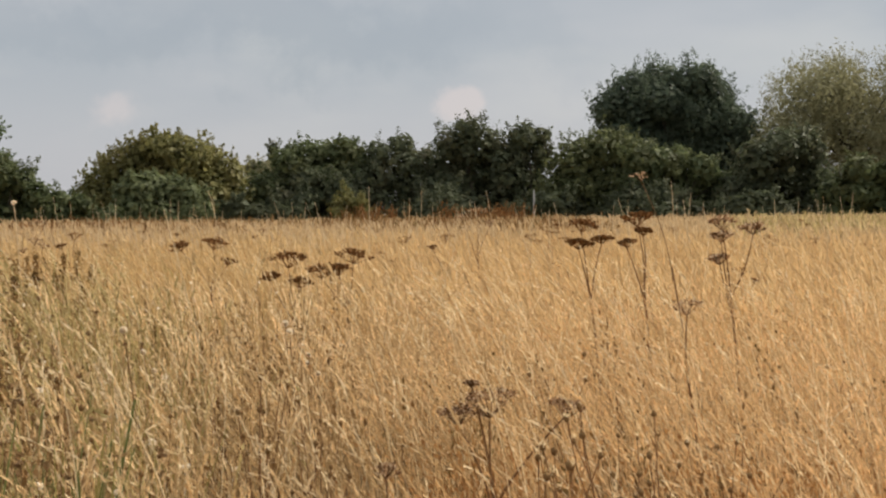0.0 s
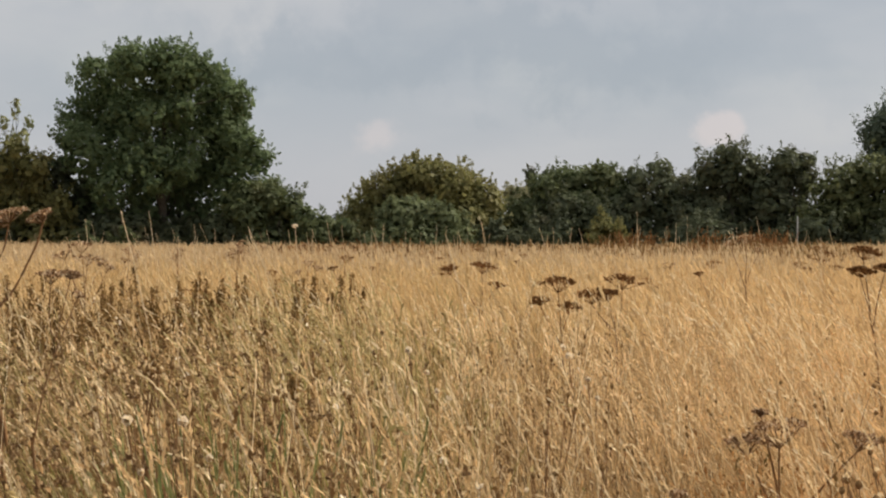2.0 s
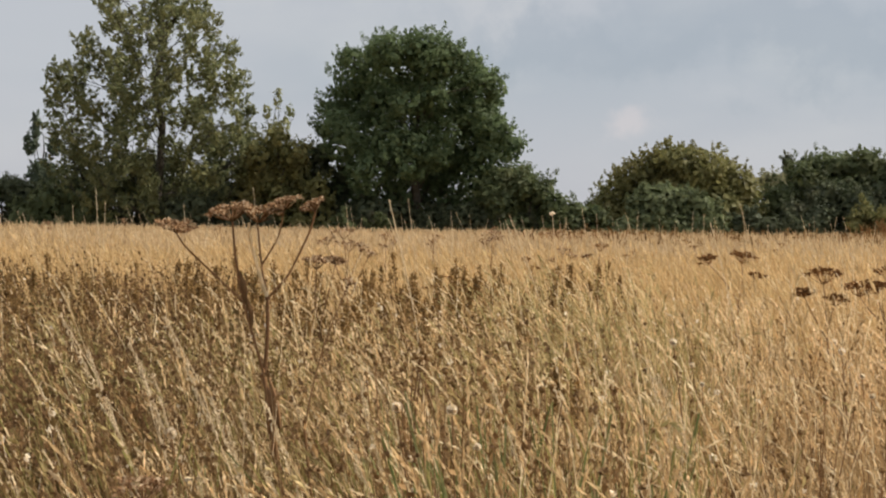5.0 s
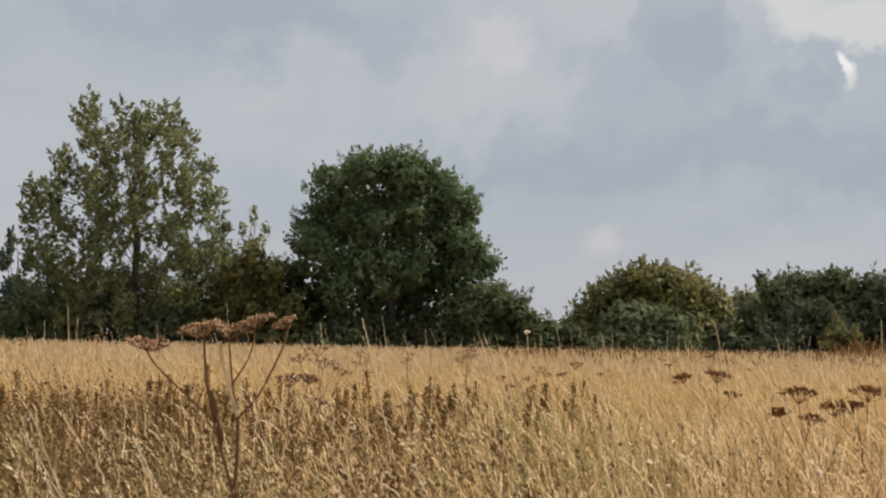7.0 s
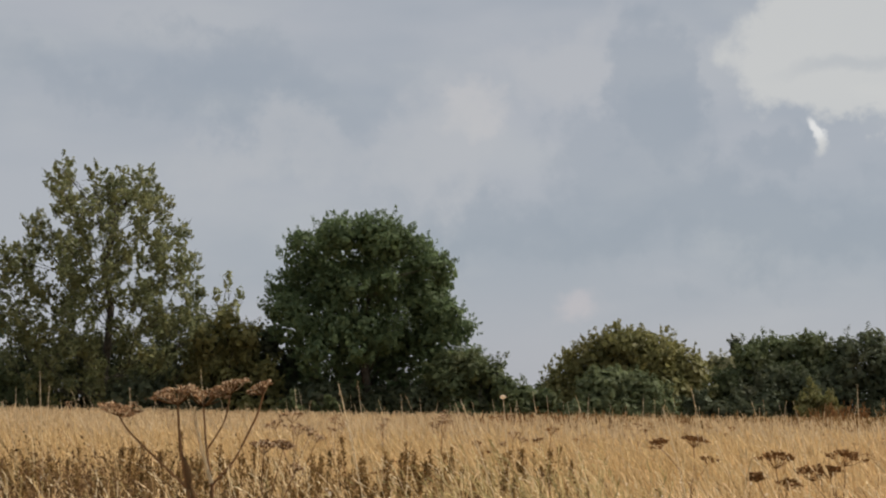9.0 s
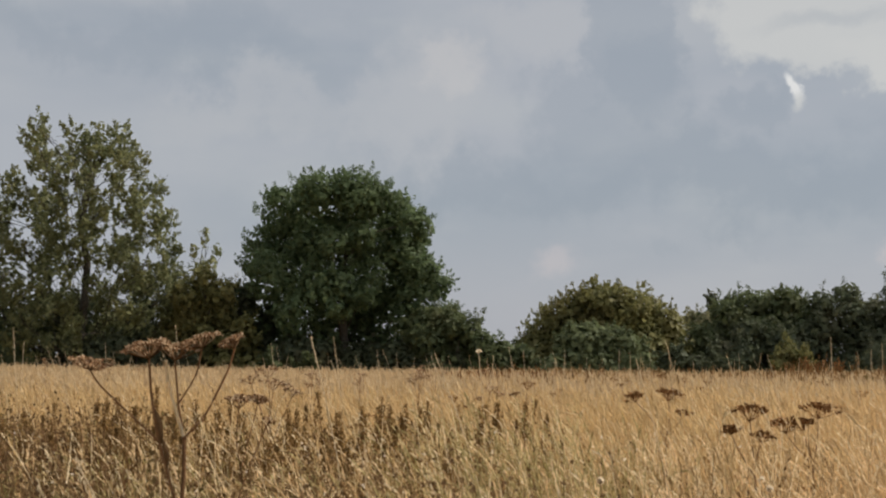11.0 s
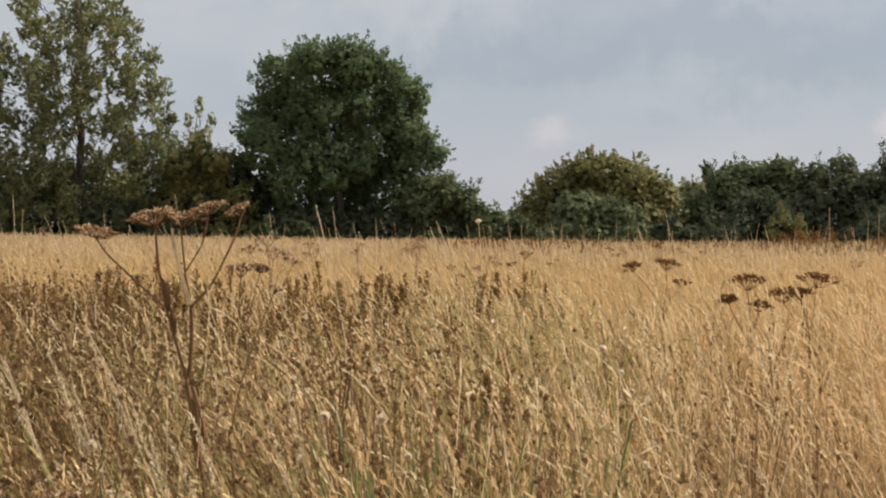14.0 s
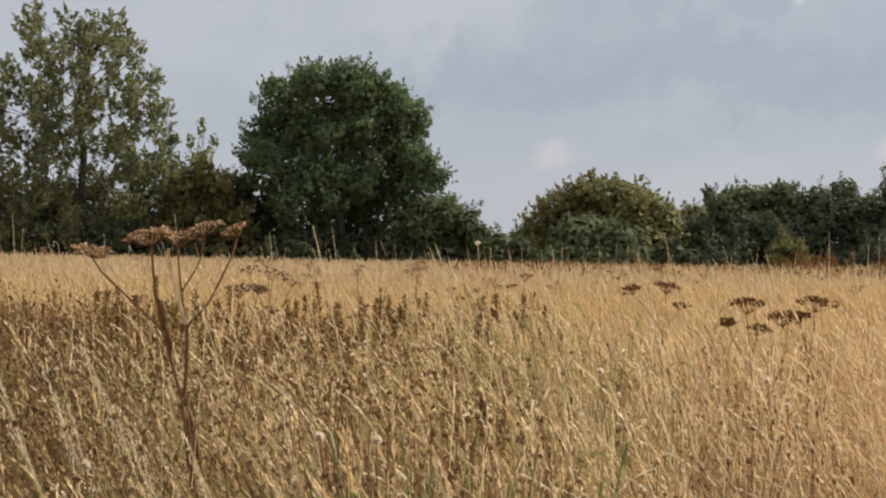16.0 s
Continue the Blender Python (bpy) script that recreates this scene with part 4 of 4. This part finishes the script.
# the tall plant by the camera, as high as the eye
def tall_hogweed(at, seed):
    rng = np.random.default_rng(seed)
    t = thing("hogweed_plant", (*at, float(rise(*at))), "tall dead hogweed with rusty brown seed heads on forked stems", "hogweed", "dried hogweed")
    node, fork, joint = (-0.160, -0.041, 1.155), (-0.154, -0.041, 1.372), (-0.222, -0.053, 1.364)
    s = Shape()
    tube(s, bend((0, 0, -0.05), node, 0.01, 7), [0.0078, 0.0066], 7)
    tube(s, bend(node, fork, 0.02, 5), [0.0064, 0.0056], 6)
    ball(s, node, 0.0105, 0.9)
    ball(s, fork, 0.0085, 0.9)
    part("stem", s, STEM, t)
    # each branch by its turns, then its head: radius, tilt to the side, rise
    for line, thick, head in (
            ((node, joint, (-0.245, -0.057, 1.490), (-0.253, -0.059, 1.590)), 0.0046, (0.072, -0.25, 0.62)),
            ((joint, (-0.337, -0.076, 1.472), (-0.385, -0.088, 1.520), (-0.406, -0.093, 1.556)), 0.0036, (0.064, 0.18, 0.42)),
            ((fork, (-0.186, -0.045, 1.470), (-0.206, -0.048, 1.545), (-0.208, -0.049, 1.585)), 0.0062, None),
            ((fork, (-0.172, -0.044, 1.464), (-0.184, -0.046, 1.585)), 0.0036, (0.063, 0.05, 0.70)),
            (((-0.172, -0.044, 1.464), (-0.124, -0.036, 1.546), (-0.112, -0.033, 1.622)), 0.0030, (0.050, -0.38, 0.62)),
            ((fork, (-0.100, -0.032, 1.430), (-0.069, -0.027, 1.495), (-0.035, -0.021, 1.570), (-0.023, -0.020, 1.622)), 0.0040, (0.041, -0.55, 0.70))):
        p = np.asarray(line, float)
        s = Shape()
        u = np.linspace(0, len(p) - 1, 3 * len(p))
        q = np.stack([np.interp(u, np.arange(len(p)), p[:, i]) for i in range(3)], -1)
        q[1:-1] = (q[:-2] + 2 * q[1:-1] + q[2:]) / 4
        tube(s, q, [thick, thick * 0.7], 6)
        if head:
            part("branch", s, STEM, t)
        else:
            # the sunlit side is put into the colour: this whole branch is pale
            part("branch", s, PALE, t, "branch coloured pale for its sunlit side")
        if head:
            umbel(t, line[-1], head[0], rng, UMBEL, "", (head[1], -0.12, 1.0), 28, 22, 0.0095, head[2] * 0.85, 0.48)
    # buds on the lowest arm, and two dead leaves that hang at the joint
    for u in (0.35, 0.55, 0.8):
        s = Shape()
        ball(s, np.array(fork) + u * np.array([0.054, 0.009, 0.058]) + [0.004, -0.003, 0.004], 0.006, 1.2, rng)
        part("bud", s, STEM, t, "small dark withered bud")
    for dx, z0, z1, w in ((0.010, 1.372, 1.285, 0.0085), (-0.012, 1.450, 1.340, 0.0110)):
        s = Shape()
        tube(s, bend((joint[0] + dx, -0.055, z0), (joint[0] + dx + 0.014, -0.050, z1), 0.08, 7), [0.002, w, w * 0.8, 0.002], 5)
        part("dead_leaf", s, SHADED_WEED, t, "curled dark brown dead leaf")
    for k in range(5):
        s = Shape()
        a = np.array(node) + [rng.normal(0.006, 0.008), rng.normal(0, 0.008), rng.uniform(-0.03, 0.02)]
        tube(s, bend(a, a + [0.022 + rng.normal(0, 0.010), rng.normal(0, 0.01), -rng.uniform(0.12, 0.22)], rng.uniform(-0.1, 0.1), 6), [0.003, 0.0085, 0.004], 4)
        part("dead_leaf", s, STEM, t, "shrivelled dark brown leaf sheath")


tall_hogweed((-0.52, 3.95), 101)
hogweed((-0.50, 3.87), [(0.06, 0.0, 1.415, 0.02, 1.0)], 102, "thin dead hogweed side stem with a small withered head", fork=(-0.06, 0, 1.03), radius=0.004, rays=7, seeds=5)
# the plant with three heads near the bend of the path
hogweed((1.52, 3.66), [(-0.03, 0.0, 1.012, 0.086, 0.7), (-0.115, 0.027, 0.990, 0.056, 0.7), (0.165, -0.077, 1.015, 0.054, 0.76), (-0.079, 0.015, 1.098, 0.022, 0.9)],
        103, "dead hogweed with three dull brown seed heads", fork=(-0.012, 0, 0.78), radius=0.0062, rays=15, seeds=24, flat=0.75)
DARK = "dead hogweed with flat dark brown seed heads above the grass"
hogweed((2.24, 8.64), [(0.08, 0.0, 1.255, 0.102, 1.0), (-0.11, 0.02, 1.160, 0.102, 1.0), (-0.02, -0.05, 1.185, 0.072, 1.0), (0.0, 0.05, 1.20, 0.060, 1.0)], 104, DARK, UMBEL_DARK, radius=0.0062, rays=18, seeds=15)
hogweed((1.98, 8.71), [(-0.06, 0.0, 1.232, 0.108, 0.9), (0.02, 0.03, 1.10, 0.074, 0.9), (-0.17, 0.02, 1.15, 0.060, 0.9)], 105, DARK, UMBEL_DARK, radius=0.0062, rays=18, seeds=15)
hogweed((1.70, 10.78), [(0.05, 0, 1.295, 0.10, 1.0), (0.15, -0.03, 1.175, 0.06, 0.9), (-0.19, 0.05, 1.285, 0.08, 1.0)], 106, DARK, UMBEL_DARK, radius=0.0062, rays=18, seeds=15)
hogweed((3.62, 5.98), [(-0.10, 0.05, 1.50, 0.075, 1.2), (0.03, -0.02, 1.48, 0.06, 1.2), (-0.11, 0.05, 1.33, 0.06, 1.1), (-0.13, 0.0, 1.44, 0.06, 1.1)], 107, "dead hogweed with flat rusty seed heads on a straight stem", UMBEL)
hogweed((3.45, 6.62), [(-0.08, 0.04, 1.51, 0.08, 1.2), (-0.02, 0.1, 1.46, 0.05, 1.2), (-0.16, 0.0, 1.40, 0.05, 1.1)], 108, DARK, UMBEL_DARK, radius=0.0062, rays=18, seeds=15)
hogweed((3.22, 6.74), [(-0.12, 0.04, 1.48, 0.075, 1.1), (-0.13, 0.05, 1.39, 0.06, 1.1), (-0.02, 0.0, 1.42, 0.05, 1.1)], 109, DARK, UMBEL_DARK, radius=0.0062, rays=18, seeds=15)
hogweed((3.05, 5.25), [(-0.335, 0.0, 1.72, 0.036, 1.3)], 110, "leaning dead hogweed with a thin broken head", UMBEL, fork=(-0.19, 0.0, 1.36), radius=0.0032, rays=9, seeds=6)
hogweed((2.50, 4.30), [(-0.05, 0.02, 1.235, 0.06, 0.9)], 111, "short dead hogweed with one flat tilted head", UMBEL, rays=13)
hogweed((-0.92, 6.94), [(-0.04, 0, 1.340, 0.075, 1.1), (0.05, 0.02, 1.365, 0.045, 1.1)], 112, "dead hogweed with reddish-brown flat seed heads", UMBEL)
hogweed((-0.68, 2.72), [(-0.03, 0, 1.03, 0.055, 0.7), (0.03, 0.03, 1.0, 0.035, 0.7)], 113, "low dead hogweed with a ragged reddish head", UMBEL, rays=18, seeds=16)
hogweed((1.03, 3.06), [(-0.01, 0, 0.975, 0.030, 0.6)], 117, "short dead hogweed with one curled reddish head", UMBEL, rays=12, seeds=16, flat=1.0)
FAR_HOG = [hogweed((4.70, 13.13), [(0.0, 0, 1.54, 0.10, 1.2), (-0.14, 0.05, 1.50, 0.07, 1.1), (0.13, 0, 1.44, 0.06, 1.1)], 114, DARK, UMBEL, rays=12, seeds=7),
           hogweed((7.20, 17.50), [(0.0, 0, 1.42, 0.09, 1.1), (0.15, 0.05, 1.36, 0.08, 1.0)], 115, DARK, UMBEL_DARK, rays=12, seeds=7),
           hogweed((0.90, 14.50), [(0.0, 0, 1.30, 0.09, 1.0), (-0.12, 0.05, 1.22, 0.06, 0.9)], 116, DARK, UMBEL_DARK, rays=12, seeds=7)]
rng = np.random.default_rng(500)
for k in range(44):
    d = rng.uniform(9, 34)
    a = radians(rng.uniform(-3, 35) if k % 3 else rng.uniform(-19, 3))
    x, y = d * math.sin(a), d * math.cos(a)
    s = rng.uniform(0.78, 1.0)
    copy_thing(FAR_HOG[k % 3], Matrix.LocRotScale((x, y, float(rise(x, y))), Euler((0, rng.uniform(-0.06, 0.06), rng.uniform(0, 6.28))), (s, s, s)))


def dock(at, tall, seed, label, long=False):
    """A dead dock: a stiff stem with seed whorls crowded into dark spikes."""
    rng = np.random.default_rng(seed)
    t = thing("dock_plant", (*at, float(rise(*at))), label, "dock", "dead docks")
    lean = rng.normal(0, 0.05)
    s = Shape()
    line = bend((0, 0, -0.05), (lean, 0, tall), 0.02, 8)
    tube(s, line, [0.005, 0.003], 5)
    part("stem", s, STEM, t)
    top = line[4] if long else line[6] + (line[5] - line[6]) * rng.uniform(0.0, 0.5)
    spikes = [(top, line[7], 0.019)]
    for _ in range(2):
        e = np.array([lean + rng.normal(0, 0.07), rng.normal(0, 0.07), tall * rng.uniform(0.82, 0.94)])
        spikes.append((e + [rng.normal(0, 0.01), 0, -rng.uniform(0.12, 0.22)], e, 0.014))
    for a, e, r in spikes:
        s = Shape()
        tube(s, np.concatenate([bend(line[3], a, 0.03, 4), bend(a, e, 0.02, 3)[1:]]), [0.0028, 0.0015], 4)
        n = 110
        u = rng.random((n, 1)) ** 0.8
        p = a + (e - a) * (0.1 + 0.9 * u) + rng.normal(size=(n, 3)) * [r * 0.75, r * 0.75, 0.01] * (1.15 - 0.6 * u)
        flakes(s, p, rng.normal(size=(n, 3)) + [0, 0, -0.5], rng.normal(size=(n, 3)), 0.018 * rng.uniform(0.7, 1.5, n), 0.015)
        part("seed_spike", s, DOCK, t)
    return t


DOCKS = [dock((-2.2, 9.6), 1.18, 201, "dead dock with tight dark brown seed spikes"), dock((-1.5, 10.4), 1.10, 202, "dead dock with dark brown branching seed spikes"),
         dock((-3.0, 11.2), 1.22, 203, "tall dead dock with blackish brown seed spikes")]
dock((0.17, 4.20), 1.24, 204, "dead dock with a long rusty brown seed spike", True)
dock((0.02, 4.05), 1.12, 205, "dead dock with a long rusty brown seed spike", True)
for k in range(118):
    d = rng.uniform(6.4, 12.0)
    a = radians(-21 + 20 * rng.random() ** 1.1 if k % 4 else rng.uniform(-6, 6))
    x, y = d * math.sin(a), d * math.cos(a)
    s = rng.uniform(0.94, 1.12)
    copy_thing(DOCKS[k % 3], Matrix.LocRotScale((x, y, float(rise(x, y))), Euler((0, rng.normal(-0.02, 0.04), rng.uniform(0, 6.28))), (s, s, s)))


def knapweed(at, tall, seed, label, n=9, wide=0.085, big=1.0):
    """Knapweed gone to seed: wiry forked stems, each ending in a hard dark head with a pale rim."""
    rng = np.random.default_rng(seed)
    t = thing("knapweed_plant", (*at, float(rise(*at))), label, "knapweed", "knapweed gone to seed")
    s = Shape()
    crotch = np.array([rng.normal(-0.04, 0.03), rng.normal(0, 0.03), tall * 0.62])
    tube(s, bend((0, 0, -0.05), crotch, 0.03, 6), [0.003, 0.0022], 5)
    part("stem", s, STEM, t)
    for k in range(n):
        e = np.array([crotch[0] + rng.normal(-0.02, wide), crotch[1] + rng.normal(0, wide), tall * rng.uniform(1.02 - 2.6 * wide, 1.02)])
        s = Shape()
        tube(s, bend(crotch * rng.uniform(0.8, 1.0), e, rng.uniform(-0.1, 0.1), 5), [0.002, 0.0013], 4)
        b = part("branch", s, STEM, t)
        s = Shape()
        ball(s, e, big * rng.uniform(0.0060, 0.0092), 1.1, rng)
        h = part("flower_head", s, KNAP, b)
        if k % 3 == 0:
            s = Shape()
            m = 12
            p = e + [0, 0, 0.011] + rng.normal(size=(m, 3)) * [0.005, 0.005, 0.003]
            flakes(s, p, rng.normal(size=(m, 3)) * 0.6 + [0, 0, 1], rng.normal(size=(m, 3)), 0.011, 0.004)
            part("bristles", s, PALE, b)
    return t


KNAPS = [knapweed((-0.14, 3.60), 1.22, 301, "dead knapweed with hard dark seed heads on wiry stems", 10), knapweed((2.10, 4.48), 1.25, 302, "upright dead knapweed with a few dark heads", 7),
         knapweed((0.12, 3.55), 1.10, 303, "bushy dead knapweed with many dark heads", 13)]
knapweed((-0.12, 3.69), 1.25, 304, "dead knapweed with a tight clump of dark heads", 14, 0.026, 1.15)
knapweed((0.10, 3.62), 1.16, 305, "dead knapweed with scattered dark heads over green leaves", 16, 0.06, 1.15)
knapweed((0.40, 4.02), 1.13, 306, "dead knapweed with scattered dark heads", 14, 0.06, 1.1)
knapweed((1.34, 2.56), 1.12, 307, "dead knapweed with a small clump of dark heads", 9, 0.03, 1.0)
for x, y in ((1.52, 2.90), (1.56, 2.96), (1.62, 2.73), (1.66, 2.80), (1.82, 2.74), (1.84, 2.61), (0.74, 3.53), (0.82, 3.84), (0.14, 3.40), (0.05, 3.9), (0.22, 3.75), (0.28, 3.45), (-0.05, 3.35), (0.35, 4.0), (1.95, 3.1), (0.62, 3.7), (0.75, 4.3), (-0.42, 3.1),
             (-1.0, 4.4), (-1.25, 5.0), (0.9, 5.2), (0.4, 5.0), (1.2, 5.0), (-0.3, 5.3), (2.7, 5.6), (3.1, 4.6), (0.42, 3.3), (1.0, 3.4), (0.2, 4.4), (-1.15, 3.7)):
    k = rng.integers(0, 3)
    s = rng.uniform(0.80, 0.97)
    copy_thing(KNAPS[k], Matrix.LocRotScale((x + rng.normal(0, 0.05), y + rng.normal(0, 0.08), float(rise(x, y))), Euler((0, rng.normal(-0.05, 0.06), rng.uniform(0, 6.28))), (s, s, s)))


def thistle(at, tall, seed, label):
    """A creeping thistle with cream seed down in its open heads."""
    rng = np.random.default_rng(seed)
    t = thing("thistle_plant", (*at, float(rise(*at))), label, "thistle", "thistles in seed")
    s = Shape()
    line = bend((0, 0, -0.05), (-0.06, 0, tall), 0.03, 7)
    tube(s, line, [0.0035, 0.002], 5)
    part("stem", s, STEM, t)
    for k in range(3):
        e = line[-1] if k == 0 else line[5] + rng.normal(0, 0.05, 3) + [0, 0, 0.06]
        if k:
            s = Shape()
            tube(s, bend(line[4], e, 0.08, 4), [0.0022, 0.0015], 4)
            part("branch", s, STEM, t)
        s = Shape()
        m = 170
        w = unit(rng.normal(size=(m, 3)) + [0, 0, 0.3])
        flakes(s, e + w * 0.008 * (1.0 if k == 0 else 0.7), w, rng.normal(size=(m, 3)), 0.013 * (1.0 if k == 0 else 0.7), 0.006)
        part("seed_head", s, FLUFF, t, "cream fluffy seed down")
    s = Shape()
    m = 14
    u = rng.random((m, 1))
    p = np.array([np.interp(u[:, 0], np.linspace(0, 1, 7), line[:, i]) for i in range(3)]).T
    a = rng.normal(size=(m, 3)) * [1, 1, 0.4]
    flakes(s, p + unit(a) * 0.03, a, rng.normal(size=(m, 3)), 0.045, 0.010)
    part("leaves", s, GREEN_BLADE, t, "withering green leaves")
    return t


THISTLES = [thistle((-0.20, 3.40), 1.14, 401, "thistle with cream seed down among dry grass"), thistle((0.62, 4.7), 1.2, 402, "tall thistle with cream seed down among dry grass")]
for x, y in ((-0.14, 3.28), (-0.71, 3.31), (1.20, 5.38), (1.15, 4.80), (0.1, 4.5), (2.6, 7.2)):
    copy_thing(THISTLES[rng.integers(0, 2)], pose(x, y, float(rise(x, y)) - rng.uniform(0.02, 0.1), 0, rng.normal(0, 3), rng.uniform(0, 360)))


def stalk(at, tall, seed, label, bow, full=1.0):
    """One tall bleached grass stalk with a narrow head."""
    rng = np.random.default_rng(seed)
    t = thing("tall_grass_stalk", (*at, float(rise(*at))), label, "grass stalk", "tall bleached grass stalks")
    line = bend((0, 0, -0.05), (-bow, 0.0, tall), 0.06, 10)
    line[1:] += rng.normal(0, 0.006, (9, 3)) * [1, 1, 0]
    s = Shape()
    tube(s, line, [0.0020, 0.0011], 4)
    part("stem", s, STALK, t)
    s = Shape()
    n = int(40 * full)
    u = np.linspace(0.02, 1, n)[:, None]
    p = line[7] + (line[9] - line[7]) * u + rng.normal(size=(n, 3)) * [0.0014 * full, 0.0014 * full, 0.002]
    flakes(s, p, (line[9] - line[7])[None] + rng.normal(size=(n, 3)) * 0.08 * full, rng.normal(size=(n, 3)), 0.018, 0.0032 * full ** 0.5)
    part("seed_head", s, STALK, t)
    return t


STALKS = [stalk((-0.30, 4.3), 1.66, 601, "tall bleached grass stalk with a narrow seed head", 0.06), stalk((0.30, 6.0), 1.62, 602, "tall bleached grass stalk leaning in the breeze", 0.30),
          stalk((0.95, 5.4), 1.60, 603, "tall bleached grass stalk with a bent tip", 0.18)]
LEANING = "bleached grass stalk with a dense cream seed head, leaning over"
stalk((-0.57, 3.17), 1.37, 604, LEANING, 0.455, 2.2)
stalk((-0.44, 3.43), 1.35, 605, LEANING, 0.41, 2.4)
stalk((-0.70, 3.75), 1.27, 606, LEANING, 0.33, 2.2)
stalk((-0.28, 3.30), 1.12, 607, LEANING, 0.35, 2.0)
stalk((0.42, 3.70), 1.18, 608, LEANING, 0.30, 2.0)
for k in range(22):
    x, y = (-0.95 + 0.62 * rng.random(), rng.uniform(2.7, 4.3)) if k % 2 else (rng.uniform(-0.35, 0.9), rng.uniform(2.9, 4.6))
    stalk((x, y), rng.uniform(1.02, 1.24), 620 + k, LEANING, rng.uniform(0.10, 0.34), rng.uniform(1.6, 2.3))
for k in range(230):
    d = rng.uniform(9.0, 26)
    a = radians(rng.uniform(-19, 36))
    x, y = d * math.sin(a), d * math.cos(a)
    s = (1.50 + 0.26 * rng.random() ** 1.5) / 1.58
    copy_thing(STALKS[k % 3], Matrix.LocRotScale((x, y, float(rise(x, y))), Euler((rng.normal(0, 0.08), rng.normal(-0.05, 0.20), rng.uniform(-1.6, 1.6))), (1, 1, s)))


def yarrow(at, tall, seed, label):
    """A yarrow in late flower: a thin stem and a small flat white head."""
    rng = np.random.default_rng(seed)
    t = thing("yarrow_plant", (*at, float(rise(*at))), label, "yarrow")
    s = Shape()
    line = bend((0.05, 0, -0.05), (0, 0, tall), 0.02, 7)
    tube(s, line, [0.0035, 0.0022], 5)
    part("stem", s, STALK, t)
    s = Shape()
    w = unit(rng.normal(size=(120, 3)) + [0, 0, 0.6])
    flakes(s, np.array([0, 0, tall]) + w * [0.017, 0.017, 0.010], w, rng.normal(size=(120, 3)), 0.010, 0.008)
    part("flower_head", s, FLUFF, t, "small white flower head")


yarrow((0.262, 9.0), 1.645, 701, "single yarrow with a small white flower head above the grass")


def field_post(at, tall):
    """A weathered square post with a chamfered top."""
    t = thing("field_post", (*at, float(rise(*at))), "weathered pale grey wooden post at the field edge", "post")
    s, q = Shape(), 0.032
    v = [(x * q * k, y * q * k, z) for z, k in ((-0.3, 1.0), (tall - 0.05, 1.0), (tall, 0.6)) for x, y in ((-1, -1), (1, -1), (1, 1), (-1, 1))]
    f = [(4 * r + i, 4 * r + (i + 1) % 4, 4 * r + 4 + (i + 1) % 4, 4 * r + 4 + i) for r in range(2) for i in range(4)] + [(8, 9, 10, 11)]
    part("post", s.add(v, f), WEATHERED, t)


field_post((31.25, 80.0), 2.68)
